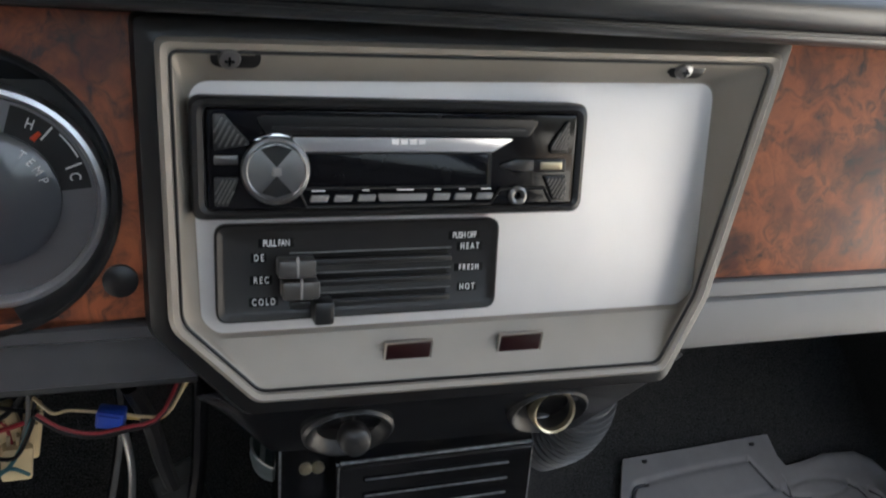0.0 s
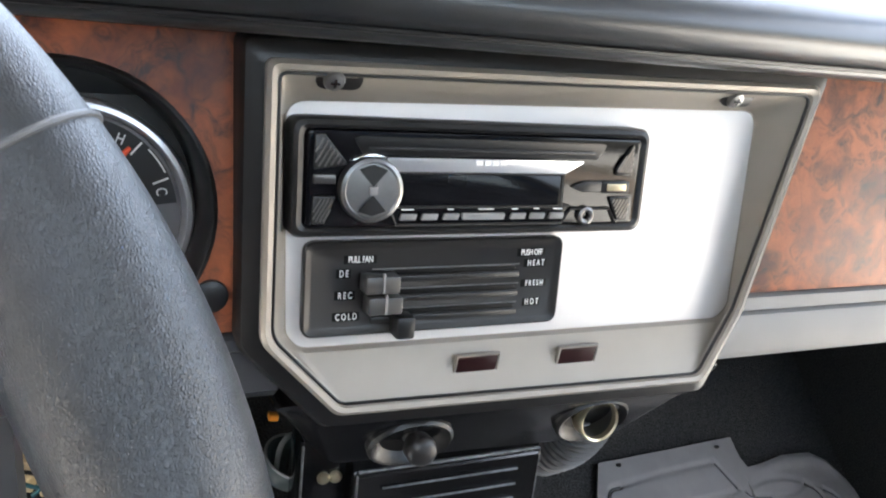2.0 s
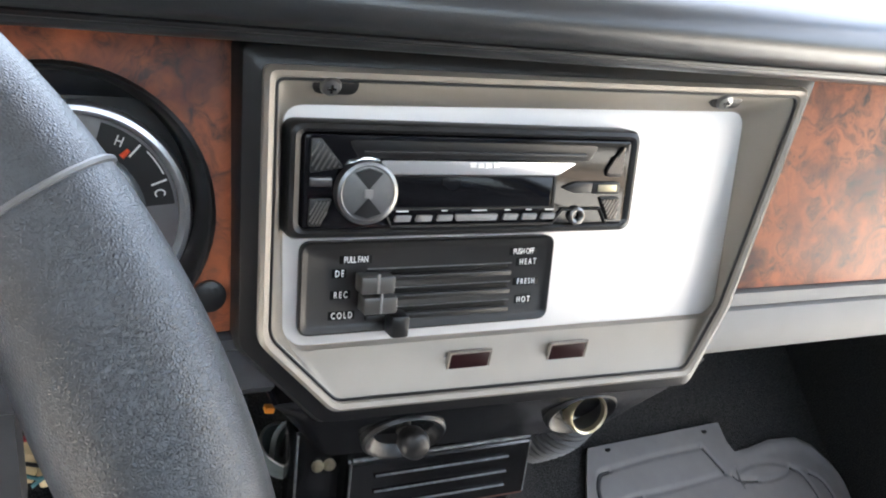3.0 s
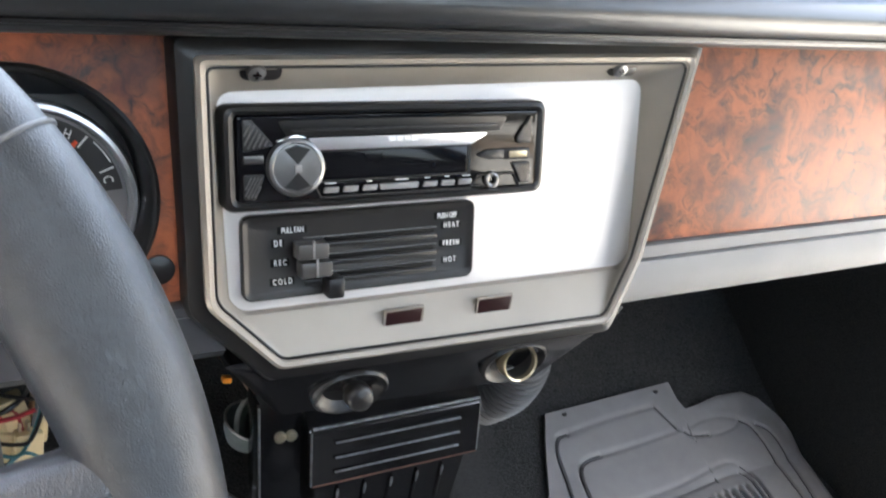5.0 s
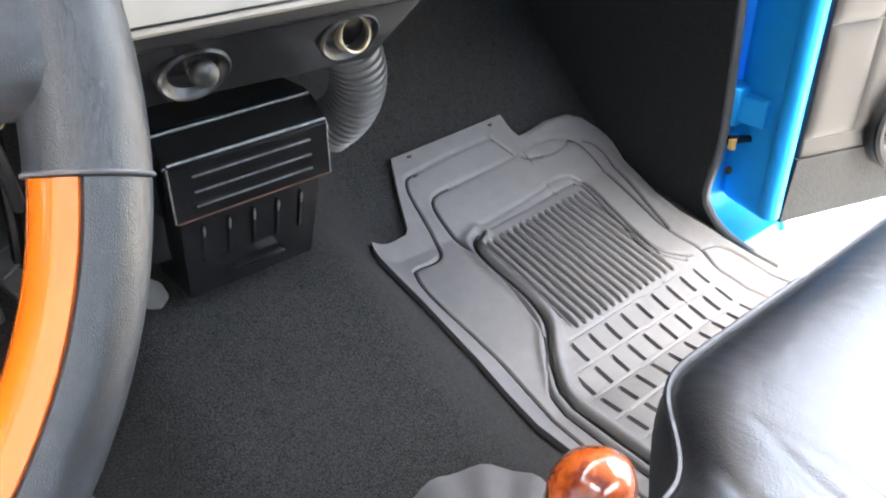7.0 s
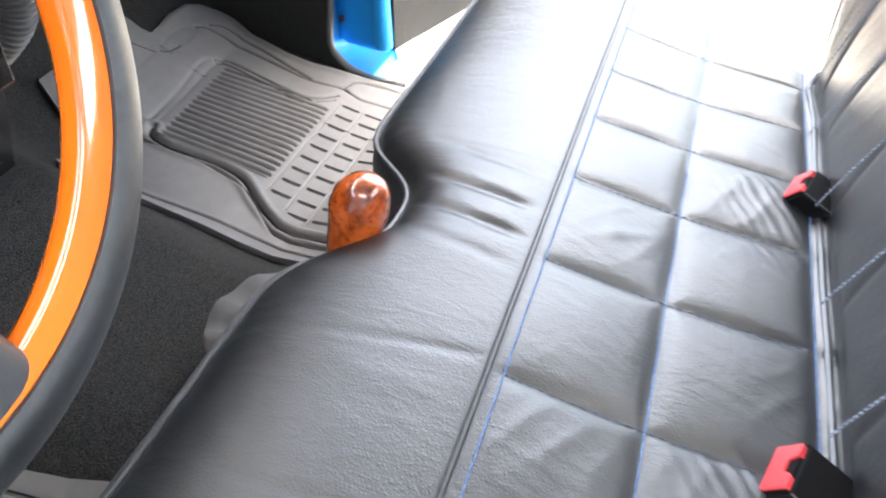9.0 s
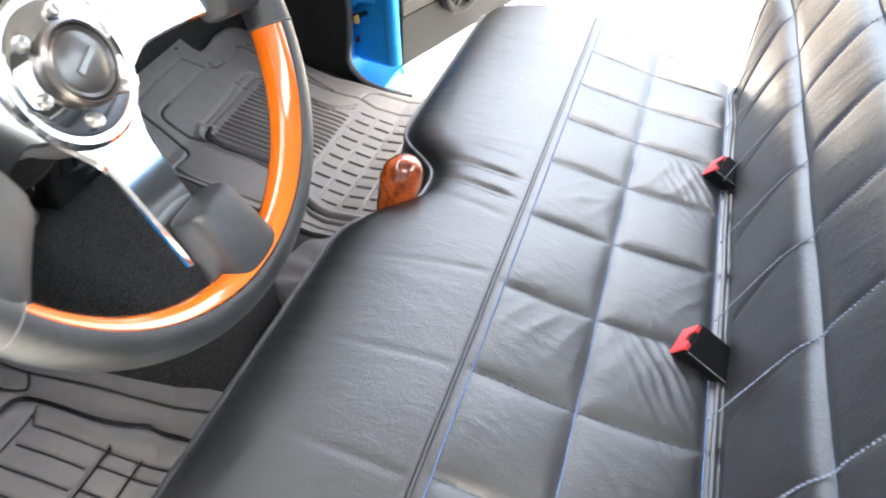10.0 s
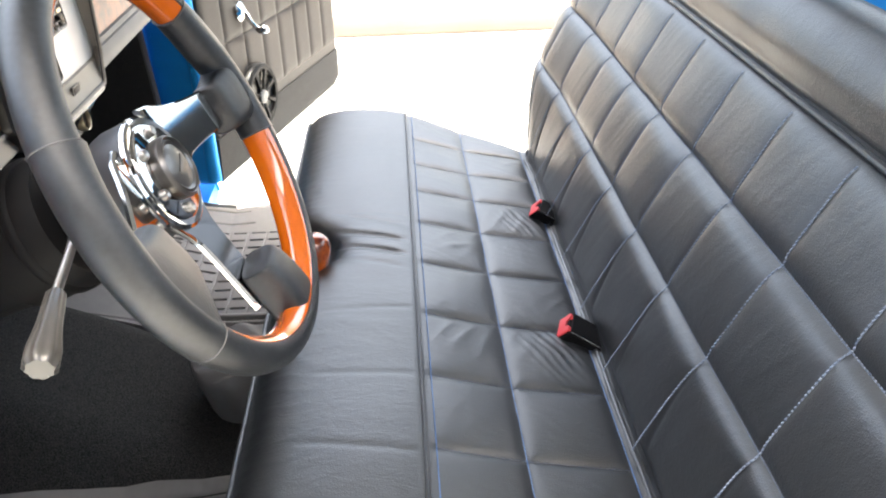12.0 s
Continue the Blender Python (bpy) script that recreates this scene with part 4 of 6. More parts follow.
# ---- radio details ----


def on_face(b):
    return put(b, DASH)


def face_poly(pts, d0, d1, r=0.0008, bevel=0.0004):
    return on_face(slab(pts, r, d0, d1, bevel, 2))


FD = 0.0065
part("disc_slot", face_poly([(-0.062, 0.0128), (0.060, 0.0128), (0.066, 0.0208), (-0.068, 0.0208)], FD - 0.002, FD + 0.0006, 0.002), BLACK_PLASTIC, face, "recessed disc slot panel")
part("slot_lip", on_face(box(-0.060, 0.058, 0.0152, 0.0164, FD, FD + 0.0018, 0.0005)), DARK_GREY, face)
part("brand_band", face_poly([(-0.047, 0.0056), (0.042, 0.0056), (0.053, 0.0118), (-0.052, 0.0118)], FD - 0.001, FD + 0.0012, 0.0006), POLISHED, face, "bright band above the display")
part("brand_bar", on_face(join(*[box(x, x + 0.0034, 0.0088, 0.0114, FD + 0.001, FD + 0.0016, 0.0003) for x in (-0.0075, -0.0033, 0.0009, 0.0051)])), WHITE_INK, face, "plain pale brand marks", False)
part("display", face_poly(rect(-0.046, 0.040, -0.0100, 0.0046), FD - 0.001, FD + 0.0008, 0.001), GLOSS_BLACK, face, "dark unlit display")
part("display_frame", on_face(loops([ring3(rect(-0.0475, 0.0415, -0.0112, 0.0052), 0.001, FD, 2), ring3(rect(-0.0475, 0.0415, -0.0112, 0.0052), 0.001, FD + 0.0012, 2), ring3(rect(-0.0462, 0.0402, -0.0102, 0.0047), 0.001, FD + 0.0012, 2), ring3(rect(-0.0462, 0.0402, -0.0102, 0.0047), 0.001, FD, 2)], True, (False, False))), DARK_GREY, face)
dial_m = DASH @ pose(-0.0590, -0.0022, FD) @ Matrix.Scale(0.92, 4)
dial = part("volume_dial", put(lathe([(0.0158, -0.001), (0.0162, 0.004), (0.0155, 0.0062), (0.0138, 0.0068), (0.0132, 0.0062), (0.0128, 0.0060)], 48), dial_m), SPUN, face, "silver-rimmed rotary dial")
part("dial_face", put(lathe([(0.0130, 0.0040), (0.0130, 0.0062), (0.0060, 0.0068), (0.0, 0.0069)], 48), dial_m), SPUN, dial, "spun metal dial face")
# two opposite dark wedges stand in for the spun metal's conic reflection
for a in (90, -90):
    part("dial_reflection", put(loops([[(0.003, 0.003, 0.0066), (0.0125 * math.cos(radians(125)), 0.0125 * math.sin(radians(125)), 0.0066), (0, 0.0126, 0.0066), (0.0125 * math.cos(radians(55)), 0.0125 * math.sin(radians(55)), 0.0066)][1:] + [(0.0, 0.002, 0.0070)], [(x, y, 0.0073) for x, y in [(0.0122 * math.cos(radians(125)), 0.0122 * math.sin(radians(125))), (0, 0.0122), (0.0122 * math.cos(radians(55)), 0.0122 * math.sin(radians(55)))]] + [(0.0, 0.002, 0.0074)]]), dial_m @ pose(0, 0, 0, 0, 0, a - 90)), BLACK_PLASTIC, dial, "dark wedge painting the spun dial's conic reflection", False)
part("dial_cap", put(box(-0.0021, 0.0021, -0.0021, 0.0021, 0.006, 0.0082, 0.0004), dial_m), SILVER_TRIM, dial, "square bright centre")
for x0 in (-0.0405, -0.0298, -0.0190, 0.0165, 0.0272, 0.0380):
    part("preset_button", face_poly([(x0 - 0.0035, -0.0168), (x0 + 0.0045, -0.0168), (x0 + 0.0055, -0.0138), (x0 - 0.0025, -0.0138)], FD - 0.001, FD + 0.0014, 0.0006), SILVER_TRIM, face, "small grey preset button")
part("source_button", face_poly([(-0.0120, -0.0168), (0.0095, -0.0168), (0.0105, -0.0136), (-0.0130, -0.0136)], FD - 0.001, FD + 0.0016, 0.0008), SILVER_TRIM, face, "wide silver button")
part("button_surround", on_face(tube([(-0.049, -0.0105, FD + 0.0005), (-0.045, -0.0190, FD + 0.0005), (0.042, -0.0190, FD + 0.0005), (0.047, -0.0120, FD + 0.0005), (0.070, -0.0120, FD + 0.0005), (0.0745, -0.0195, FD + 0.0005)], 0.0007, 6)), DARK_GREY, face)
part("legends", on_face(join(*[box(x, x + w, -0.0120, -0.0115, FD + 0.0006, FD + 0.0009) for x, w in ((-0.043, 0.006), (-0.020, 0.003), (-0.004, 0.008), (0.014, 0.003), (0.026, 0.003), (0.037, 0.005))])), WHITE_INK, face, "tiny pale legends", False)
part("aux_socket", put(lathe([(0.0046, -0.001), (0.0046, 0.0014), (0.0034, 0.0020), (0.0022, 0.0014), (0.0018, -0.001)], 24), DASH @ pose(0.0560, -0.0155, FD)), GUNMETAL, face, "round headphone socket")
usb = part("usb_port", face_poly(rect(0.0635, 0.0800, -0.0040, 0.0020), FD - 0.001, FD + 0.0016, 0.0006), DARK_GREY, face, "port recess")
part("usb_plate", face_poly(rect(0.0665, 0.0780, -0.0028, 0.0008), FD, FD + 0.0021, 0.0004), BRASS, usb, "bare metal port")
part("port_bar", face_poly([(0.0450, -0.0010), (0.0530, -0.0035), (0.0640, -0.0035), (0.0640, 0.0020), (0.0530, 0.0020)], FD - 0.001, FD + 0.0012, 0.0008), DARK_GREY, face)
def inside_poly(p, poly):
    """Whether a 2D point lies in an outline."""
    c = False
    for (ax, ay), (bx, by) in zip(poly, poly[1:] + poly[:1]):
        if (ay > p[1]) != (by > p[1]) and p[0] < (bx - ax) * (p[1] - ay) / (by - ay) + ax:
            c = not c
    return c


for k, pts in enumerate(([(-0.0845, 0.0215), (-0.0800, 0.0215), (-0.0690, 0.0085), (-0.0845, 0.0060)], [(-0.0845, -0.0055), (-0.0740, -0.0055), (-0.0790, -0.0180), (-0.0845, -0.0180)], [(0.0810, 0.0215), (0.0715, 0.0090), (0.0715, 0.0050), (0.0810, 0.0050)], [(0.0810, -0.0180), (0.0810, -0.0060), (0.0690, -0.0060), (0.0750, -0.0180)])):
    c = part("corner_facet", face_poly(pts, FD - 0.001, FD + 0.0012, 0.0008), DARK_GREY, face, "hatched dark grey corner facet")
    lo = [min(p[j] for p in pts) for j in (0, 1)]
    hi = [max(p[j] for p in pts) for j in (0, 1)]
    hatch = []
    for q in range(7):
        u = lo[0] + (hi[0] - lo[0]) * (q - 1.5) / 6
        run = [(u + (hi[1] - lo[1]) * 0.55 * f, lo[1] + (hi[1] - lo[1]) * f) for f in steps(0.06, 0.94, 24)]
        run = [p for p in run if inside_poly(p, pts)]
        if len(run) > 3:
            hatch.append(tube([(x, y, FD + 0.0013) for x, y in (run[1], run[-2])], 0.00055, 4))
    if hatch:
        tagged(part("hatching", on_face(join(*hatch)), GUNMETAL, c, "fine grey stripes"), kind="stuff")
part("side_button", face_poly(rect(-0.0845, -0.0745, 0.0000, 0.0040), FD - 0.001, FD + 0.0016, 0.0006), GUNMETAL, face, "small side button")
part("chrome_chevron", face_poly([(-0.0700, 0.0100), (-0.0610, 0.0138), (-0.0570, 0.0138), (-0.0500, 0.0115), (-0.0560, 0.0122)], FD, FD + 0.0020, 0.0004), CHROME, face, "bright chevron by the dial")
# the radio sits a touch low in its cut-out
radio.location += DASH.to_3x3() @ Vector((0.0010, -0.0023, 0))

# ---- heater control ----
heater = thing("heater_control", tuple(DASH @ Vector((-0.015, -0.077, 0))), "black heater control panel with three sliding levers and white lettering", "heater control")
HX0, HX1, HH0, HH1 = -0.0835, 0.0535, -0.0775, -0.0310
rings = [ring3(rect(HX0, HX1, HH0, HH1), 0.006, -0.0085), ring3(rect(HX0, HX1, HH0, HH1), 0.006, -0.0048), ring3(rect(HX0 + 0.001, HX1 - 0.001, HH0 + 0.001, HH1 - 0.001), 0.005, -0.0040), ring3(rect(HX0 + 0.003, HX1 - 0.003, HH0 + 0.003, HH1 - 0.003), 0.004, -0.0050), ring3(rect(HX0 + 0.0042, HX1 - 0.0042, HH0 + 0.0042, HH1 - 0.0042), 0.003, -0.0056)]
panel = part("panel", on_face(loops(rings)), DARK_GREY, heater, "worn black panel")
SLOTS = (-0.0470, -0.0570, -0.0670)
for h in SLOTS:
    part("slot", on_face(box(-0.050, 0.0270, h - 0.0015, h + 0.0014, -0.0070, -0.0050, 0.0004)), BUCKLE_BLACK, panel, "sliding slot")
    part("slot_rib", on_face(box(-0.050, 0.0290, h - 0.0048, h - 0.0018, -0.0058, -0.0040, 0.0006)), DARK_GREY, panel)
    part("slot_edge", on_face(tube([(-0.050, h + 0.0018, -0.0050), (0.029, h + 0.0018, -0.0050)], 0.00035, 5)), GUNMETAL, panel, "thin grey slot edge")
for x, h in ((-0.0480, -0.0500), (-0.0462, -0.0602)):
    lever = part("lever", on_face(box(x - 0.0085, x + 0.0085, h - 0.0046, h + 0.0040, -0.0045, 0.0065, 0.0012)), SMOKED, heater, "smoked clear lever knob")
    part("lever_line", on_face(box(x - 0.0006, x + 0.0006, h - 0.0040, h + 0.0058, 0.0052, 0.0072, 0.0003)), SILVER_TRIM, lever, "pale line on the lever")
part("lever", on_face(box(-0.0405, -0.0310, -0.0775, -0.0660, -0.0045, 0.0075, 0.0018)), BLACK_PLASTIC, heater, "black lever knob")
for text, x, h, s in (("PUSH OFF", 0.0355, -0.0393, 0.0048), ("HEAT", 0.0385, -0.0450, 0.0050), ("FRESH", 0.0385, -0.0557, 0.0046), ("HOT", 0.0380, -0.0658, 0.0050), ("PULL FAN", -0.0560, -0.0403, 0.0048), ("DE", -0.0640, -0.0470, 0.0050), ("REC", -0.0630, -0.0577, 0.0050), ("COLD", -0.0620, -0.0682, 0.0050)):
    close = len(text) > 6
    w = (0.40 if close else 0.62) * s * len(text) + 0.0008
    tag = part("label_plate", on_face(box(x - w / 2, x + w / 2, h - s * 0.42, h + s * 0.42, -0.0062, -0.0054, 0.0001)), BUCKLE_BLACK, panel)
    words(text, s * 0.92, DASH @ pose(x, h, -0.0049), WHITE_INK, tag, narrow=0.66, space=0.95 if close else 1.5)

# ---- lower console below the bezel ----
console = thing("lower_console", (0.03, 0.05, 0.97), "black painted lower dash console under the bezel", "console")
SL = [(-0.0045, [(-0.098, 1.066), (-0.077, 1.034), (0.162, 1.030), (0.176, 1.066)]), (-0.002, [(-0.100, 1.066), (-0.074, 1.026), (0.156, 1.021), (0.178, 1.066)]), (0.026, [(-0.102, 1.066), (-0.055, 0.984), (0.130, 0.977), (0.178, 1.066)]), (0.045, [(-0.104, 1.075), (-0.050, 0.978), (0.126, 0.970), (0.178, 1.07)]), (0.20, [(-0.104, 1.085), (-0.050, 0.985), (0.126, 0.978), (0.178, 1.085)])]
SL = [(y, [(x, min(z, 1.040 if y < 0.03 else 1.085)) for x, z in pts]) for y, pts in SL]
part("housing", loops([[(p.x, y, p.y) for p in roundpoly(pts, 0.012, 4)] for y, pts in SL]), BLACK_PAINT, console)


def console_frame(x, y, z, tilt=84):
    return Matrix.Translation((x, y, z)) @ pose(0, 0, 0, tilt, 0, 0)


DISH = [(0.0285, -0.004), (0.0285, 0.0005), (0.0265, 0.0022), (0.0240, 0.0012), (0.0205, -0.003), (0.0160, -0.006)]
for x in (-0.017, 0.098):
    part("dish", put(lathe(DISH, 36), console_frame(x, 0.008, 1.003, 112) @ Matrix.Diagonal((0.86, 0.66, 1, 1))), BLACK_PLASTIC, console, "round recess rim")
knob = thing("choke_control", (-0.017, 0.0, 1.006), "round dark grey pull knob in a dished recess", "control knob")
part("shaft", put(lathe([(0.004, -0.012), (0.004, 0.010)], 14), console_frame(-0.017, 0.006, 1.006)), STEEL, knob)
part("head", put(lathe([(0.0, 0.002), (0.0062, 0.003), (0.0082, 0.007), (0.0084, 0.013), (0.0075, 0.0160), (0.0055, 0.0175), (0.0, 0.0180)], 28), console_frame(-0.017, 0.006, 1.006)), DARK_GREY, knob)
socket = thing("lighter_socket", (0.098, 0.0, 1.006), "empty cigarette-lighter socket with a bright metal rim", "lighter socket")
part("rim", put(lathe([(0.0124, -0.008), (0.0127, -0.002), (0.0130, 0.0010), (0.0123, 0.0024), (0.0113, 0.0016), (0.0110, -0.002)], 40, False), console_frame(0.098, 0.002, 1.006)), BRASS, socket)
part("well", put(lathe([(0.0112, -0.001), (0.0108, -0.014), (0.0060, -0.016), (0.0, -0.016)], 32, False), console_frame(0.098, 0.002, 1.006)), GUNMETAL, socket, "dull metal well")

# ---- duct box with louvre bars over the hump ----
duct = thing("heater_box", (0.095, 0.21, 0.70), "black steel heater outlet box standing over the floor hump", "heater box")
HOOD = [(0.170, 0.813), (0.170, 0.868), (0.174, 0.873), (0.196, 0.885), (0.200, 0.890), (0.208, 0.891), (0.30, 0.891), (0.30, 0.80)]
bm = loops([[(x, y, z) for y, z in HOOD] for x in (0.013, 0.178)])
bmesh.ops.bevel(bm, geom=bm.edges[:], offset=0.0022, segments=2, affect="EDGES")
part("hood", bm, BLACK_PAINT, duct, "glossy black hood")
# bright strips on hood, louvres and rib ends stand in for their highlights
part("glint_edge", tube([(0.016, 0.1722, 0.8705), (0.176, 0.1722, 0.8705)], 0.0016, 8), EDGE_GLINT, duct, "top edge highlight, modelled as a bright strip")
part("back_edge", tube([(0.016, 0.1985, 0.8885), (0.176, 0.1985, 0.8885)], 0.0015, 8), EDGE_GLINT, duct, "upper edge highlight, modelled as a bright strip")
part("foot_edge", tube([(0.016, 0.1702, 0.8145), (0.176, 0.1702, 0.8145)], 0.0009, 8), RUST, duct, "lower edge with rust")
for x in (0.0145, 0.1765):
    part("side_edge", tube([(x, 0.1708, 0.815), (x, 0.1708, 0.868)], 0.0009, 8), EDGE_GLINT, duct, "side edge highlight, modelled as a bright strip")
for z in (0.8265, 0.8405, 0.8555):
    bar = part("louvre", box(0.034, 0.156, 0.1675, 0.1725, z - 0.0017, z + 0.0009, 0.0008), BLACK_PAINT, duct, "raised black louvre bar")
    part("glint_edge", tube([(0.035, 0.1676, z + 0.0006), (0.155, 0.1676, z + 0.0006)], 0.0009, 6), EDGE_GLINT, bar, "edge highlight, modelled as a bright strip")
lower = part("lower_case", loops([[(0.028, 0.205, 0.712), (0.166, 0.205, 0.712), (0.166, 0.27, 0.712), (0.028, 0.27, 0.712)], [(0.022, 0.182, 0.812), (0.172, 0.182, 0.812), (0.172, 0.29, 0.812), (0.022, 0.29, 0.812)]]), BLACK_PAINT, duct, "black lower case", False)
for k in range(5):
    x = 0.044 + 0.0262 * k
    rib = part("rib", tube([(x, 0.1835, 0.798), (x, 0.1850, 0.793), (x, 0.1945, 0.754)], [0.0010, 0.0020, 0.0016], 8), BLACK_PAINT, lower, "raised black rib")
    part("glint_tip", tube([(x, 0.1826, 0.797), (x, 0.1836, 0.792), (x, 0.1856, 0.784)], [0.0006, 0.0014, 0.0005], 8), EDGE_GLINT, rib, "rib end highlight, modelled as a bright tip")
part("foot_lip", box(0.066, 0.126, 0.186, 0.204, 0.734, 0.739, 0.002), BLACK_PAINT, lower)
bracket = part("side_bracket", join(box(-0.030, 0.010, 0.186, 0.189, 0.775, 0.905, 0.001), box(-0.032, -0.029, 0.170, 0.200, 0.775, 0.905, 0.001)), BLACK_PAINT, duct, "flat black steel bracket")
for x in (-0.0085, 0.0010):
    part("screw", put(lathe([(0.0048, -0.002), (0.0052, 0.001), (0.0035, 0.0032), (0.0, 0.0036)], 16), Matrix.Translation((x, 0.1845, 0.861)) @ pose(0, 0, 0, 90, 0, 0)), BRASS, bracket, "bright screw head")
# the bracket's edge highlight, also put on as a bright strip
part("glint_edge", tube([(-0.0305, 0.1690, 0.786), (-0.0305, 0.1690, 0.902)], 0.0009, 6), EDGE_GLINT, bracket, "edge highlight, modelled as a bright strip")
hose = thing("duct_hose", (0.16, 0.15, 0.84), "ribbed dark grey air hose curving down behind the heater box", "hose")
pts = spline([(0.158, 0.17, 1.00), (0.198, 0.17, 0.955), (0.222, 0.178, 0.905), (0.224, 0.200, 0.860), (0.212, 0.232, 0.828)], 84)
part("tube", tube(pts, 0.0250, 24), HOSE, hose, "dark rubber tube")
for k in range(1, 82, 3):
    d = (pts[k + 1] - pts[k - 1]).normalized()
    part("rib", tube([pts[k] - d * 0.0012, pts[k] - d * 0.0006, pts[k] + d * 0.0006, pts[k] + d * 0.0012], [0.0250, 0.0282, 0.0282, 0.0250], 28), HOSE, hose)

# ---- gauges ----


def gauge(x, h, r, label, sweep, dx, dh, rr, dome):
    g = thing("gauge", tuple(DASH @ Vector((x, h - 0.05, -0.03))), label, "gauge", "gauges in the walnut inlay")
    m = DASH @ pose(x, h, 0)
    part("cup", put(lathe([(r + 0.0005, -0.0445), (r + 0.0005, -0.0085), (r - 0.0012, -0.0075), (r - 0.003, -0.010), (r - 0.0060, -0.0440)], 56), m), BLACK_PLASTIC, g, "deep black cup")
    mr = DASH @ pose(x + dx, h + dh, -0.004) @ Matrix.Diagonal((1.045, 1.045, 1, 1))
    part("ring", put(lathe([(rr + 0.0012, -0.036), (rr + 0.0012, -0.031), (rr - 0.0002, -0.0285), (rr - 0.0022, -0.0280), (rr - 0.0038, -0.0300), (rr - 0.0042, -0.034)], 56, False), mr), POLISHED, g, "bright ring")
    dialp = part("dial", put(lathe([(rr, -0.036), (rr - 0.003, -0.0345), (0.0, -0.0343)], 48), mr), DIAL, g, "grey dial face")
    part("scale", put(loops([[(a * math.cos(radians(t)), a * math.sin(radians(t)), -0.0338) for t in steps(sweep[0], sweep[1], 16) for a in (rr - 0.006,)] + [(a * math.cos(radians(t)), a * math.sin(radians(t)), -0.0338) for t in steps(sweep[1], sweep[0], 16) for a in (dome - 0.001,)]], True, (False, True)), mr), BLACK_PLASTIC, dialp, "dark scale band", False)
    part("hub", put(lathe([(dome, -0.0345), (dome, -0.031), (dome - 0.003, -0.0295), (0.0, -0.0290)], 40), mr), DIAL_BLUE, dialp, "domed blue-grey centre")
    return dialp, mr, rr


dialp, mr, rr = gauge(-0.1840, -0.0176, 0.0625, "round temperature gauge with grey dial and bright ring", (6, 74), 0.0060, -0.0060, 0.0472, 0.0290)
words("H", 0.0066, mr @ pose(0.0364 * math.cos(radians(60)), 0.0364 * math.sin(radians(60)), -0.0335, 0, 0, -22), WHITE_INK, dialp, narrow=0.75)
words("C", 0.0066, mr @ pose(0.0357 * math.cos(radians(15)), 0.0357 * math.sin(radians(15)), -0.0335, 0, 0, -82), WHITE_INK, dialp, narrow=0.75)
for ch, a in zip("TEMP", (52, 41.5, 31, 20)):
    words(ch, 0.0056, mr @ pose(0.0240 * math.cos(radians(a)), 0.0240 * math.sin(radians(a)), -0.0290, 0, 0, a - 90), WHITE_INK, dialp, narrow=0.8)
part("needle", put(tube([(0.0315 * math.cos(radians(53)), 0.0315 * math.sin(radians(53)), -0.0318), (0.0358 * math.cos(radians(52)), 0.0358 * math.sin(radians(52)), -0.0322)], [0.0013, 0.0009], 8), mr), ORANGE, dialp, "orange needle tip")
for a in (48.5, 22):
    part("tick", put(tube([(q * math.cos(radians(a)), q * math.sin(radians(a)), -0.0334) for q in (0.0335, 0.0405)], 0.0005, 4), mr), WHITE_INK, dialp, "white tick")
part("marks", put(tube([(0.0403 * math.cos(radians(a)), 0.0403 * math.sin(radians(a)), -0.0334) for a in steps(26, 43, 8)], 0.0004, 4), mr), WHITE_INK, dialp, "white scale line")
gauge(-0.325, -0.010, 0.062, "large round gauge with grey dial and bright ring", (-40, 220), 0.002, -0.0050, 0.0515, 0.034)
for x in (-0.1235, -0.2482):
    hole = thing("dash_bushing", tuple(DASH @ Vector((x, -0.0560, -0.01))), "small black bushing in the walnut inlay", "bushing", "bushings in the walnut inlay")
    part("bushing", put(lathe([(0.0075, -0.012), (0.0075, -0.0086), (0.0065, -0.0080), (0.0, -0.0078)], 24), DASH @ pose(x, -0.0560, 0)), BLACK_PLASTIC, hole)
bolt = thing("trim_screw", tuple(DASH @ Vector((-0.249, -0.105, -0.012))), "small tan screw head in the lower dash rail", "screw")
part("head", put(lathe([(0.0055, -0.014), (0.0058, -0.011), (0.004, -0.0095), (0.0, -0.009)], 16), DASH @ pose(-0.240, -0.100, 0)), BRASS, bolt)
cover = thing("column_cover", (-0.31, 0.02, 0.96), "dark grey lower dash cover round the steering column", "dash cover")
part("cover", loops([[(x, y, z) for y, z in [(0.004, 1.045), (0.020, 0.985), (0.045, 0.960), (0.06, 0.965), (0.035, 1.045)]] for x in (-0.60, -0.205)]), RAIL_GREY, cover, "", False)

# ---- turn-signal lever ----
signal = thing("signal_lever", (-0.40, -0.17, 1.09), "turn-signal lever with a grey fluted grip on the column", "lever")
part("rod", tube(spline([(-0.355, -0.150, 1.095), (-0.40, -0.165, 1.100), (-0.452, -0.169, 1.091)], 10), 0.0035, 10), STEEL, signal)
rings = []
for u, r in ((0.0, 0.0045), (0.06, 0.0065), (0.5, 0.0080), (0.8, 0.0105), (0.95, 0.0105), (1.0, 0.008)):
    c = Vector((-0.450, -0.169, 1.0915)).lerp(Vector((-0.517, -0.179, 1.080)), u)
    d = (Vector((-0.517, -0.179, 1.080)) - Vector((-0.450, -0.169, 1.0915))).normalized()
    s1 = d.orthogonal().normalized()
    s2 = d.cross(s1)
    rings.append([c + (r * (1 + 0.06 * math.cos(8 * a))) * (math.cos(a) * s1 + math.sin(a) * s2) for a in [2 * math.pi * k / 48 for k in range(48)]])
part("grip", loops(rings), SMOKED, signal, "smoked grey fluted grip")

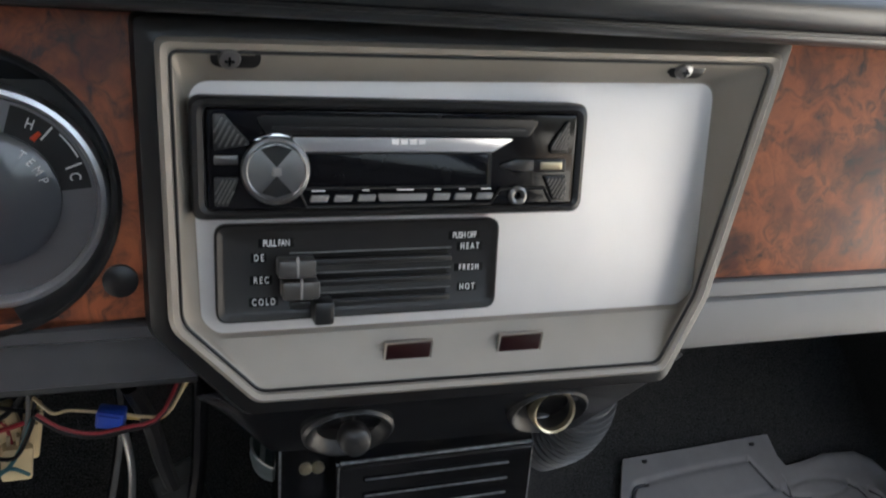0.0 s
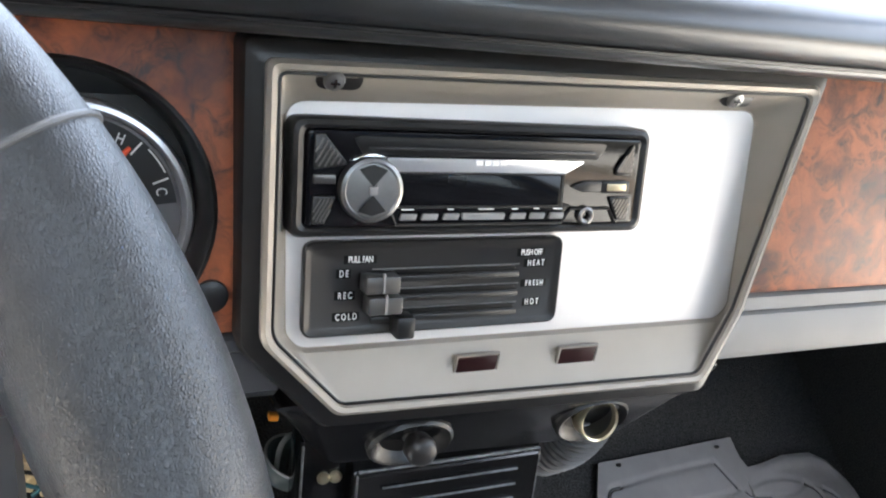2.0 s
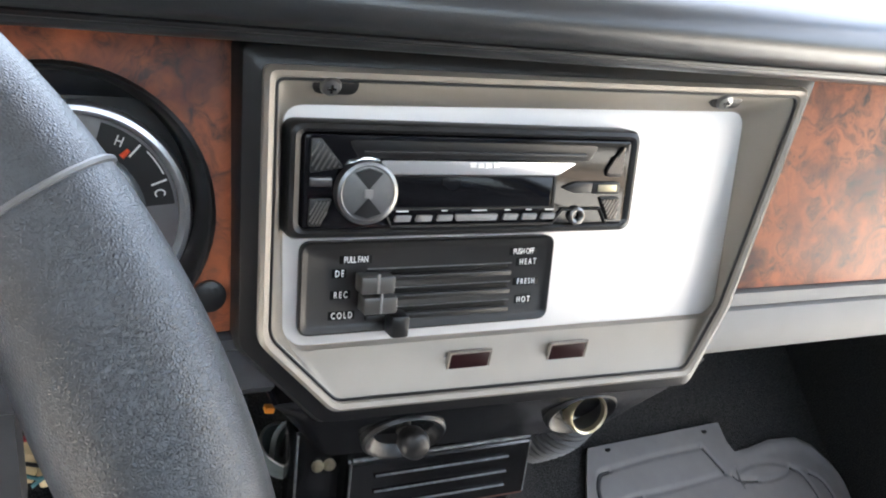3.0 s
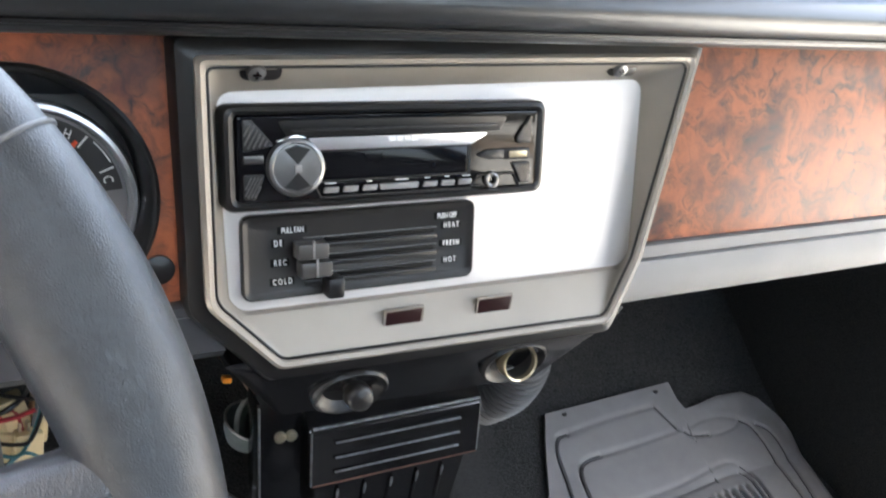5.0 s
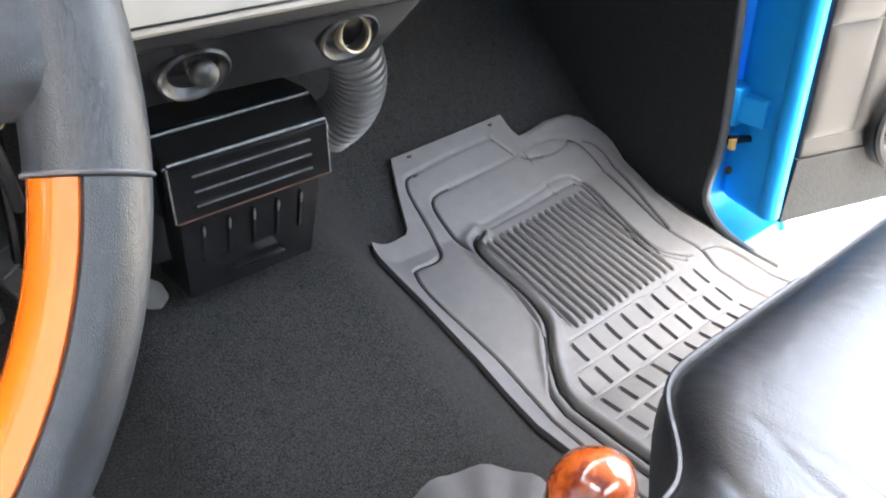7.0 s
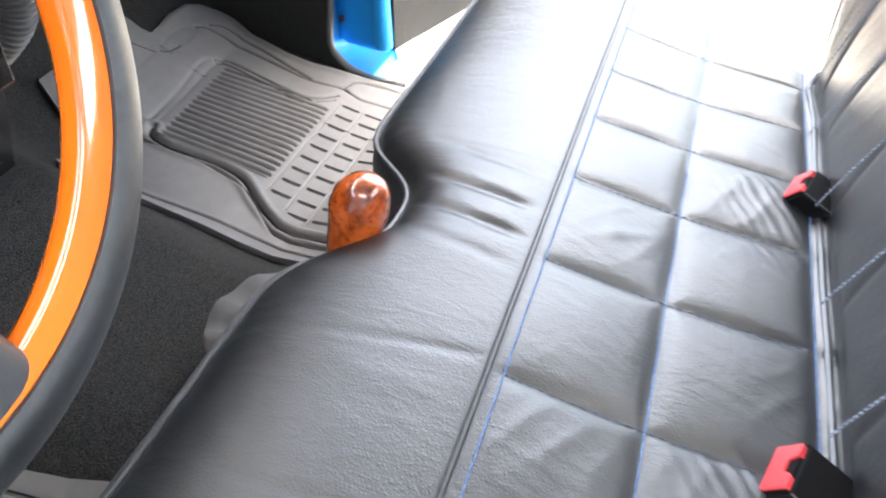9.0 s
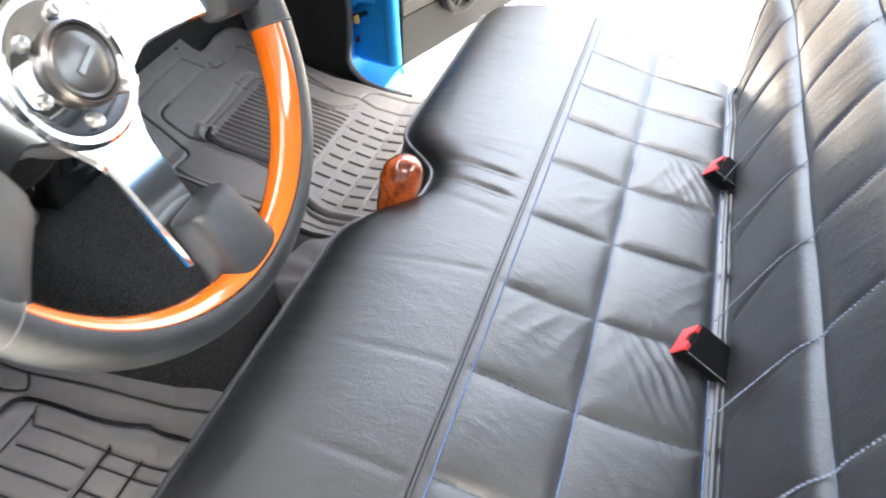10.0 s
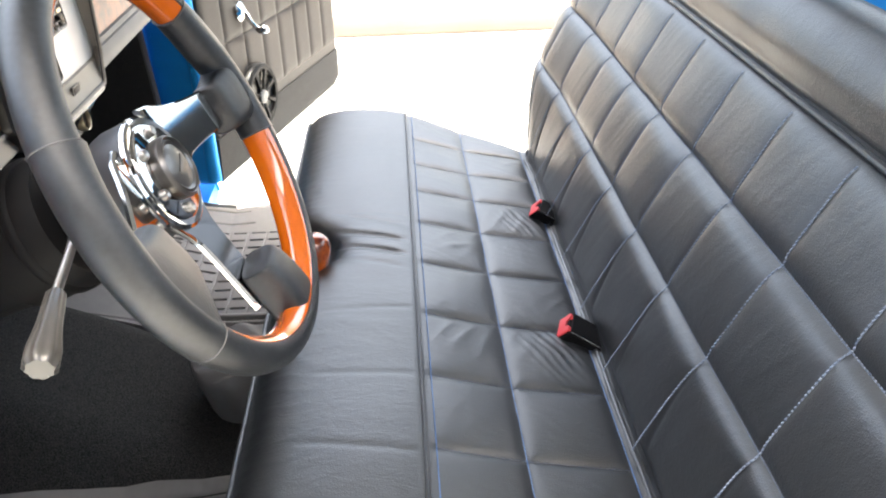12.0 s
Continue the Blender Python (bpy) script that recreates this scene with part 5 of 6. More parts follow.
# ---- wires, plugs and pedals under the dash ----
loom = thing("wiring_loom", (-0.15, 0.10, 0.95), "loose coloured wires and plugs hanging under the dash", "wiring")
WIRES = [
    (WIRE_RED, 0.0012, [(-0.178, 0.10, 0.978), (-0.165, 0.10, 0.967), (-0.149, 0.10, 0.962), (-0.131, 0.10, 0.964), (-0.111, 0.10, 0.970), (-0.095, 0.13, 0.990)]),
    (BLACK_PLASTIC, 0.0012, [(-0.180, 0.102, 0.976), (-0.165, 0.102, 0.963), (-0.149, 0.102, 0.958), (-0.131, 0.102, 0.960), (-0.111, 0.102, 0.967), (-0.094, 0.13, 0.988)]),
    (CREAM, 0.0011, [(-0.182, 0.12, 0.978), (-0.171, 0.11, 0.972), (-0.162, 0.11, 0.973), (-0.146, 0.11, 0.970)]),
    (CREAM, 0.0011, [(-0.137, 0.11, 0.969), (-0.121, 0.11, 0.964), (-0.106, 0.11, 0.966), (-0.092, 0.13, 0.985)]),
    (WIRE_YELLOW, 0.0010, [(-0.137, 0.11, 0.966), (-0.122, 0.115, 0.960), (-0.108, 0.115, 0.961), (-0.092, 0.13, 0.980)]),
    (BLACK_PLASTIC, 0.0014, [(-0.215, 0.11, 0.985), (-0.190, 0.12, 0.970), (-0.168, 0.13, 0.962), (-0.148, 0.12, 0.966)]),
    (BLACK_PLASTIC, 0.0016, [(-0.250, 0.10, 0.990), (-0.220, 0.11, 0.968), (-0.200, 0.12, 0.966), (-0.184, 0.12, 0.985)]),
    (WIRE_RED, 0.0012, [(-0.245, 0.12, 0.985), (-0.215, 0.12, 0.960), (-0.200, 0.12, 0.963), (-0.196, 0.12, 0.948)]),
    (HOSE, 0.0015, [(-0.184, 0.12, 0.985), (-0.186, 0.12, 0.965), (-0.190, 0.12, 0.950)]),
    (BLACK_PLASTIC, 0.0013, [(-0.180, 0.122, 0.982), (-0.184, 0.122, 0.963), (-0.188, 0.122, 0.950)]),
    (WIRE_YELLOW, 0.0011, [(-0.260, 0.13, 0.975), (-0.235, 0.13, 0.945), (-0.215, 0.13, 0.950), (-0.200, 0.125, 0.946)]),
]
for mat, r, pts in WIRES:
    part("wire", tube(spline(pts, 18), r, 6), mat, loom)
plug = part("plug", put(box(-0.0085, 0.0085, -0.007, 0.007, -0.011, 0.011, 0.002), Matrix.Translation((-0.194, 0.12, 0.937)) @ pose(0, 0, 0, 0, 6, 10)), CREAM, loom, "cream plastic plug")
for x in (-0.006, -0.0010, 0.004):
    part("pin", put(box(x, x + 0.002, -0.003, 0.003, 0.010, 0.017, 0.0006), Matrix.Translation((-0.194, 0.12, 0.937)) @ pose(0, 0, 0, 0, 6, 10)), BRASS, plug)
part("plug", put(box(-0.012, 0.012, -0.009, 0.009, -0.013, 0.013, 0.002), Matrix.Translation((-0.235, 0.12, 0.955)) @ pose(0, 0, 0, 0, -14, 20)), CREAM, loom, "cream plastic plug")
part("plug", put(join(box(-0.008, 0.008, -0.006, 0.006, -0.0055, 0.0055, 0.0015), box(-0.0065, 0.0065, -0.007, -0.005, -0.003, 0.004, 0.0008)), Matrix.Translation((-0.139, 0.108, 0.967)) @ pose(0, 0, 0, 0, 8, -10)), WIRE_BLUE, loom, "blue plastic plug")
part("steel_rod", tube(spline([(-0.146, 0.24, 0.895), (-0.142, 0.26, 0.865), (-0.138, 0.26, 0.830), (-0.140, 0.265, 0.790), (-0.143, 0.28, 0.765)], 16), 0.0030, 8), STEEL, loom, "bare steel rod with rust at its foot")
part("elbow", put(lathe([(0.0275, 0.0), (0.0285, 0.001), (0.0265, -0.012), (0.020, -0.026), (0.010, -0.034), (0.0, -0.036)], 28, False), Matrix.Translation((-0.023, 0.222, 0.858)) @ pose(0, 0, 0, 16, 14, 0) @ Matrix.Scale(0.84, 4)), TEAL, loom, "pale teal moulded elbow")
part("elbow_rim", put(tube([(0.0285 * math.cos(a), 0.0285 * math.sin(a), 0.001) for a in steps(0, 2 * math.pi, 28)], 0.0014, 6), Matrix.Translation((-0.023, 0.222, 0.858)) @ pose(0, 0, 0, 16, 14, 0) @ Matrix.Scale(0.84, 4)), STEEL, loom, "bright rim of the elbow")
for k, (mat, a, h) in enumerate(((CREAM, 20, 0.008), (BLACK_PLASTIC, 95, 0.004), (STEEL, 170, 0.012), (BLACK_PLASTIC, 250, 0.010), (STEEL, 310, 0.003))):
    x, y = -0.025 + 0.013 * math.cos(radians(a)), 0.218 + 0.010 * math.sin(radians(a))
    part("lead", tube(spline([(x, y, 0.845), (x + 0.002, y - 0.004, 0.862 + h), (x + 0.012, y - 0.004, 0.872 + h), (x + 0.020, y + 0.004, 0.862)], 12), 0.0022, 6), mat, loom, "short lead in the elbow")
part("tan_connector", put(box(-0.011, 0.011, -0.008, 0.008, -0.016, 0.016, 0.004, 3), Matrix.Translation((-0.016, 0.225, 0.893)) @ pose(0, 0, 0, 0, -28, 0)), TAN, loom, "dull tan rubber connector")
part("cable_loop", tube(spline([(-0.006, 0.215, 0.915), (0.002, 0.210, 0.908), (0.006, 0.210, 0.896), (0.003, 0.215, 0.885)], 14), 0.0014, 6), WHITE_INK, loom, "white cable")
part("amber_lens", put(box(-0.003, 0.003, -0.003, 0.003, -0.002, 0.002, 0.0008), Matrix.Translation((-0.073, 0.089, 0.979)) @ pose(0, 0, 0, 0, 8, 0)), AMBER, loom, "small amber plug")
part("harness_tape", tube(spline([(-0.128, 0.11, 0.985), (-0.118, 0.12, 0.955), (-0.112, 0.13, 0.92), (-0.106, 0.15, 0.885)], 16), 0.0055, 8), BLACK_PLASTIC, loom, "black taped harness")
for x, y, z, w, h, tilt in ((-0.203, 0.128, 0.957, 0.011, 0.012, -12), (-0.186, 0.130, 0.951, 0.005, 0.017, 9), (-0.212, 0.122, 0.940, 0.009, 0.010, 20)):
    block = part("plug", put(box(-w, w, -0.007, 0.007, -h, h, 0.002), Matrix.Translation((x, y, z)) @ pose(0, 0, 0, 0, tilt, 12)), CREAM, loom, "cream plastic plug")
    part("latch", put(box(-w * 0.4, w * 0.4, -0.0095, -0.006, -h * 0.6, h * 0.5, 0.0008), Matrix.Translation((x, y, z)) @ pose(0, 0, 0, 0, tilt, 12)), CREAM, block)
for mat, r, pts in ((WIRE_RED, 0.0016, [(-0.230, 0.112, 0.966), (-0.205, 0.112, 0.962), (-0.187, 0.114, 0.965)]), (TEAL_WIRE, 0.0013, [(-0.214, 0.112, 0.940), (-0.200, 0.110, 0.936), (-0.190, 0.112, 0.949), (-0.183, 0.116, 0.966)]), (BLACK_PLASTIC, 0.0013, [(-0.210, 0.112, 0.946), (-0.194, 0.110, 0.944), (-0.186, 0.112, 0.956), (-0.180, 0.116, 0.972)]), (TEAL_WIRE, 0.0012, [(-0.206, 0.111, 0.930), (-0.196, 0.109, 0.938), (-0.187, 0.113, 0.930)])):
    part("wire", tube(spline(pts, 16), r, 6), mat, loom)


def pedal(name, label, centre, w, h, tilt, arm, spin=0):
    p = thing(name, centre, label, "pedal")
    m = Matrix.Translation(centre) @ pose(0, 0, 0, tilt, 0, 0) @ pose(0, 0, 0, 0, 0, spin)
    padp = part("pad", put(box(-w / 2, w / 2, -h / 2, h / 2, -0.006, 0.006, 0.005, 3), m), DARK_RUBBER, p, "ribbed rubber pad")
    for k in range(5):
        part("rib", put(box(-w / 2 + 0.006, w / 2 - 0.006, -h / 2 + h * (k + 0.5) / 5.5, -h / 2 + h * (k + 0.5) / 5.5 + 0.004, 0.005, 0.0085, 0.001), m), DARK_RUBBER, padp)
    part("arm", tube(spline(arm, 10), 0.007, 8), BLACK_PAINT, p, "black steel arm")
    return p


pedal("brake_pedal", "black brake pedal with a ribbed rubber pad", (-0.160, 0.295, 0.738), 0.078, 0.055, 55, [(-0.16, 0.30, 0.75), (-0.145, 0.33, 0.84), (-0.15, 0.29, 0.98)])
pedal("accelerator_pedal", "long grey accelerator pedal by the hump", (-0.088, 0.305, 0.733), 0.043, 0.115, 52, [(-0.090, 0.315, 0.745), (-0.083, 0.315, 0.80), (-0.080, 0.285, 0.95)], 22)
park = thing("brake_lever", (0.0, 0.25, 0.72), "small grey lever hanging beside the heater box", "lever")
blade = slab([(-0.012, 0.050), (0.009, 0.050), (0.012, -0.030), (0.004, -0.043), (-0.010, -0.043), (-0.016, -0.032)], 0.006, -0.0025, 0.0025, 0.001)
part("lever", put(blade, Matrix.Translation((-0.019, 0.235, 0.738)) @ pose(0, 0, 0, 78, 0, -8) @ pose(0, 0, 0, 0, 0, 46)), HOSE, park, "flat grey steel blade")

# ---- rubber mats ----


def soft(line):
    """A line's corners rounded off."""
    return [(p.x, p.y) for p in spline(line, 3 * len(line) - 2)]


BOUNDS = {}


def seg_dist(x, y, line):
    key = id(line)
    if key not in BOUNDS:
        BOUNDS[key] = (min(p[0] for p in line), max(p[0] for p in line), min(p[1] for p in line), max(p[1] for p in line), line)
    x0, x1, y0, y1, _ = BOUNDS[key]
    if x < x0 - 0.03 or x > x1 + 0.03 or y < y0 - 0.03 or y > y1 + 0.03:
        return 9.0
    best = 9.0
    for (ax, ay), (bx, by) in zip(line, line[1:]):
        dx, dy = bx - ax, by - ay
        t = max(0, min(1, ((x - ax) * dx + (y - ay) * dy) / (dx * dx + dy * dy)))
        best = min(best, math.hypot(x - ax - t * dx, y - ay - t * dy))
    return best


def groove(d, w, depth):
    return -depth * math.exp(-(d / w) ** 2)


MAT_TOP = [(0.316, 0.30), (0.322, 0.314), (0.384, 0.318), (0.391, 0.324), (0.416, 0.380), (0.430, 0.407), (0.655, 0.413), (0.656, 0.392), (0.664, 0.379), (0.69, 0.380), (0.73, 0.385), (0.78, 0.383), (0.805, 0.372), (0.825, 0.350), (0.838, 0.32)]
MAT_SIDE = [(-0.24, 0.90), (-0.03, 0.850), (0.08, 0.823), (0.16, 0.808), (0.21, 0.810), (0.26, 0.822), (0.31, 0.832), (0.35, 0.838)]
# groove lines cut in the mat; black beads add their shade
MAT_LINES = [
    [(0.452, 0.382), (0.436, 0.380), (0.427, 0.368), (0.425, 0.350), (0.423, 0.325), (0.417, 0.293), (0.409, 0.275), (0.393, 0.268), (0.366, 0.270), (0.354, 0.262), (0.345, 0.217), (0.350, 0.116), (0.347, 0.012), (0.322, -0.2)],
    [(0.490, 0.352), (0.470, 0.351), (0.452, 0.343), (0.447, 0.318), (0.450, 0.262), (0.450, 0.175), (0.429, 0.094), (0.384, 0.045), (0.366, 0.0), (0.360, -0.2)],
    [(0.612, 0.390), (0.634, 0.361)],
    [(0.646, 0.356), (0.656, 0.349), (0.685, 0.345)],
    [(0.752, 0.353), (0.768, 0.341), (0.776, 0.300), (0.766, 0.222), (0.756, 0.160), (0.758, 0.125), (0.766, 0.090), (0.762, 0.070), (0.758, 0.050), (0.762, 0.018), (0.768, -0.050)],
    [(0.780, 0.343), (0.797, 0.330), (0.802, 0.300), (0.790, 0.245), (0.773, 0.192), (0.760, 0.145)],
    [(0.768, 0.088), (0.785, 0.085), (0.800, 0.079), (0.815, 0.049), (0.826, -0.032)],
    [(0.702, 0.292), (0.711, 0.274), (0.700, 0.209), (0.688, 0.142), (0.702, 0.110), (0.725, 0.087)],
    [(0.709, 0.299), (0.721, 0.274), (0.708, 0.190), (0.702, 0.135), (0.715, 0.108), (0.741, 0.088)],
]
# shallow moulded steps
MAT_FAINT = [
    [(0.612, 0.390), (0.530, 0.388), (0.450, 0.382)],
    [(0.638, 0.358), (0.560, 0.354), (0.490, 0.352)],
    [(0.685, 0.345), (0.705, 0.343), (0.735, 0.346), (0.755, 0.352), (0.780, 0.343)],
    [(0.646, 0.357), (0.665, 0.360), (0.690, 0.363), (0.725, 0.361), (0.752, 0.353)],
    [(0.487, 0.279), (0.545, 0.283), (0.600, 0.285), (0.670, 0.292), (0.702, 0.292)],
    [(0.500, 0.292), (0.593, 0.297), (0.667, 0.306), (0.695, 0.306), (0.709, 0.299)],
]
CHANNEL = [(0.487, 0.279), (0.472, 0.273), (0.463, 0.259), (0.459, 0.232), (0.461, 0.190), (0.460, 0.150), (0.450, 0.112), (0.423, 0.080), (0.398, 0.045), (0.384, 0.0), (0.378, -0.2)]
MAT_LINES = [soft(line) for line in MAT_LINES]
MAT_FAINT = [soft(line) for line in MAT_FAINT]
CHANNEL = soft(CHANNEL)
RIB0, PITCH = 0.4805, 0.01420
RIBS = 15


def rib_end(x):
    return 0.264 + (x - 0.47) * 0.05


def rib_gap(k, y):
    """Across place of the k-th gap: the ribs spread a little towards the seat."""
    return RIB0 + PITCH * k * (1 + 0.25 * max(0, 0.26 - y))


def mat_relief(x, y):
    z = 0.0
    for line in MAT_LINES:
        z += groove(seg_dist(x, y, line), 0.0022, 0.0050)
    for line in MAT_FAINT:
        d = seg_dist(x, y, line)
        z += groove(d, 0.0026, 0.0016)
    # rolled lip round the far corner and side
    z += 0.0035 * math.exp(-((min(piecewise(MAT_TOP, x) - y, piecewise(MAT_SIDE, y) - x) - 0.006) / 0.006) ** 2) * smooth(0.66, 0.70, x)
    d = seg_dist(x, y, CHANNEL)
    z += groove(d, 0.0050, 0.0070) + 0.004 * math.exp(-((d - 0.011) / 0.006) ** 2)
    if 0.472 < x < 0.700 and 0.082 < y < rib_end(x):
        edge = smooth(0, 0.006, y - 0.082) * smooth(0, 0.006, rib_end(x) - y)
        u = (x - RIB0) / (PITCH * (1 + 0.25 * max(0, 0.26 - y)))
        z += edge * (0.0020 - 0.0080 * (0.5 + 0.5 * math.cos(2 * math.pi * u)) ** 2.0)
    left = piecewise([(-0.3, 0.398), (-0.02, 0.402), (0.04, 0.425), (0.075, 0.452)], y)
    if left < x < 0.722 and -0.24 < y < 0.076:
        u, v = (x / 0.0335) % 1.0, ((y - 0.074) / 0.040) % 1.0
        if 0.16 < v < 0.86 and abs(u - 0.5) < 0.085:
            z -= 0.0075
        if v < 0.05:
            z -= 0.0014
    return z


def groove_shade(parent, lines, depth, radius, h):
    """Black beads that lie along moulded groove bottoms and paint in the shade there."""
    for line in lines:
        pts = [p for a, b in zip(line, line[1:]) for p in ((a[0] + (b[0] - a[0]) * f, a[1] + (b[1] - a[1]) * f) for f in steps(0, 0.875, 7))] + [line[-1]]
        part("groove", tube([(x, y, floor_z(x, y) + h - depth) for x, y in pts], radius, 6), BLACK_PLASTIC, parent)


def mat_top_sheet():
    bm = bmesh.new()
    cols = []
    xs_ = sorted(set([round(v, 5) for v in steps(0.317, 0.838, 360)] + [0.6555, 0.660]))
    for x in xs_:
        top = piecewise(MAT_TOP, x)
        col = []
        for y in steps(-0.24, top, 330):
            # the side edge swings in and out
            u = x if x < 0.74 else 0.74 + (x - 0.74) * (piecewise(MAT_SIDE, y) - 0.74) / 0.098
            col.append(bm.verts.new((u, y, floor_z(u, y) + 0.012 + mat_relief(u, y))))
        cols.append(col)
    for a, b in zip(cols, cols[1:]):
        for i in range(len(a) - 1):
            bm.faces.new((a[i], b[i], b[i + 1], a[i + 1]))
    rim = [e for e in bm.edges if e.is_boundary]
    ext = bmesh.ops.extrude_edge_only(bm, edges=rim)
    bmesh.ops.translate(bm, verts=[v for v in ext["geom"] if isinstance(v, bmesh.types.BMVert)], vec=(0, 0, -0.011))
    return bm


mat_p = thing("floor_mat", (0.58, 0.05, 0.49), "moulded grey rubber mat with ribs and slots, passenger footwell", "floor mat", "rubber floor mats")
part("sheet", mat_top_sheet(), RUBBER, mat_p)
groove_shade(mat_p, MAT_LINES, 0.0030, 0.0014, 0.012)
groove_shade(mat_p, [CHANNEL], 0.0050, 0.0032, 0.012)
groove_shade(mat_p, [[(rib_gap(k, rib_end(rib_gap(k, 0.26)) - 0.008), rib_end(rib_gap(k, 0.26)) - 0.008), (rib_gap(k, 0.088), 0.088)] for k in range(RIBS + 1)], 0.0050, 0.0028, 0.012)
for x, y in ((0.459, 0.402), (0.624, 0.405)):
    part("eyelet", tube([(x, y, floor_z(x, y) + 0.0115), (x, y, floor_z(x, y) + 0.0135)], 0.0038, 14), BLACK_PLASTIC, mat_p, "dark punched hole")


def driver_edge(y):
    return piecewise([(-0.3, -0.055), (-0.04, -0.076), (0.19, -0.124), (0.33, -0.128)], y)


DRIVER_LINES = [
    [(-0.132, 0.219), (-0.130, 0.181), (-0.113, 0.072), (-0.098, -0.037), (-0.080, -0.2)],
    [(-0.132, 0.219), (-0.154, 0.216), (-0.146, 0.178), (-0.130, 0.181)],
    [(-0.167, 0.313), (-0.171, 0.243), (-0.169, 0.217), (-0.154, 0.216)],
    [(-0.215, 0.320), (-0.214, 0.255), (-0.228, 0.228), (-0.250, 0.245), (-0.262, 0.320)],
    [(-0.60, 0.158), (-0.190, 0.158), (-0.178, 0.148), (-0.172, 0.067), (-0.160, -0.2)],
]
DRIVER_CHANNEL = [(-0.60, 0.215), (-0.275, 0.212), (-0.264, 0.199), (-0.232, 0.190), (-0.178, 0.196), (-0.156, 0.183), (-0.148, 0.149), (-0.144, 0.092), (-0.135, 0.047), (-0.128, 0.022), (-0.129, -0.005), (-0.125, -0.2)]
DRIVER_LINES = [soft(line) for line in DRIVER_LINES]
DRIVER_CHANNEL = soft(DRIVER_CHANNEL)
DRIVER_RIDGE = [(a - 0.012, b - 0.013) for a, b in DRIVER_CHANNEL]
BARS = [[(-0.2080 - 0.0325 * k, 0.150), (-0.2020 - 0.0325 * k, 0.066)] for k in range(12)]
TILES = [[(-0.165, 0.056 - 0.042 * k), (-0.62, 0.056 - 0.042 * k)] for k in range(6)] + [[(-0.192 - 0.036 * k, 0.056), (-0.182 - 0.036 * k, -0.2)] for k in range(11)]


def driver_relief(x, y):
    z = 0.0
    for line in DRIVER_LINES:
        z += groove(seg_dist(x, y, line), 0.0022, 0.0050)
    d = seg_dist(x, y, DRIVER_CHANNEL)
    z += groove(d, 0.0050, 0.0075)
    inside = seg_dist(x, y, DRIVER_RIDGE)
    z += 0.004 * math.exp(-(inside / 0.006) ** 2)
    if x < -0.165 and y < 0.16:
        for line in BARS if y > 0.06 else TILES:
            if abs(y - line[0][1]) < 0.02 or abs(x - line[0][0]) < 0.05:
                z += groove(seg_dist(x, y, line), 0.0026, 0.0060)
    return z


def driver_sheet():
    bm = bmesh.new()
    rows = []
    for y in steps(-0.24, 0.33, 300):
        x1 = driver_edge(y)
        rows.append([bm.verts.new((x, y, floor_z(x, y) + 0.012 + driver_relief(x, y))) for x in steps(-0.655, x1, 300)])
    for a, b in zip(rows, rows[1:]):
        for i in range(len(a) - 1):
            bm.faces.new((a[i], a[i + 1], b[i + 1], b[i]))
    ext = bmesh.ops.extrude_edge_only(bm, edges=[e for e in bm.edges if e.is_boundary])
    bmesh.ops.translate(bm, verts=[v for v in ext["geom"] if isinstance(v, bmesh.types.BMVert)], vec=(0, 0, -0.011))
    return bm


mat_d = thing("floor_mat", (-0.38, 0.05, 0.49), "moulded grey rubber mat with bars and tiles, driver footwell", "floor mat", "rubber floor mats")
part("sheet", driver_sheet(), RUBBER, mat_d)
groove_shade(mat_d, DRIVER_LINES, 0.0030, 0.0014, 0.012)
groove_shade(mat_d, [DRIVER_CHANNEL], 0.0050, 0.0030, 0.012)
groove_shade(mat_d, BARS + TILES, 0.0040, 0.0014, 0.012)
boot = thing("lever_boot", (0.075, -0.17, 0.53), "grey rubber boot round the foot of the shift lever", "boot")
rings = []
for h, r in ((0.550, 0.066), (0.585, 0.072), (0.610, 0.078), (0.620, 0.079), (0.628, 0.076), (0.634, 0.066), (0.641, 0.050), (0.648, 0.034), (0.653, 0.022), (0.656, 0.012)):
    f = smooth(0.09, 0.012, r)
    rings.append([(0.104 - 0.045 * f + r * math.cos(a), -0.133 - 0.058 * f + 0.92 * r * math.sin(a), h + 0.003 * math.sin(9 * a)) for a in [2 * math.pi * k / 48 for k in range(48)]])
part("cuff", loops(rings), RUBBER, boot)

# ---- open passenger door ----
DL = 0.745
door = thing("passenger_door", (1.2, -0.08, 0.555), "open blue truck door with a quilted brown-grey trim panel", "door")


def door_box(x0, x1, y0, y1, z0, z1, bevel=0.0, seg=2):
    return put(box(x0, x1, y0, y1, z0, z1, bevel, seg), DOOR)


part("shell", door_box(-0.005, DL + 0.03, 0.012, 0.13, 0.545, 1.20, 0.02, 3), BLUE_PAINT, door, "bright blue painted shell")
part("hinge_edge", put(tube([(-0.004, 0.012, 0.565), (-0.004, 0.012, 1.19)], 0.016, 12), DOOR), BLUE_PAINT, door, "rounded blue hinge edge")
trim = part("trim_panel", None or door_box(0.012, DL, -0.004, 0.014, 0.66, 1.19, 0.006, 3), DOOR_VINYL, door, "brown-grey vinyl trim panel")
QW, QH = 0.0905, 0.165


def quilt_panel(x0, x1, z0, z1):
    def f(u, v):
        d = min(u - x0, x1 - u, v - z0, z1 - v)
        return DOOR @ Vector((u, -0.004 - 0.0055 * (1 - math.exp(-d / 0.006)), v))
    return sheet(f, steps(x0, x1, 14), steps(z0, z1, 18))


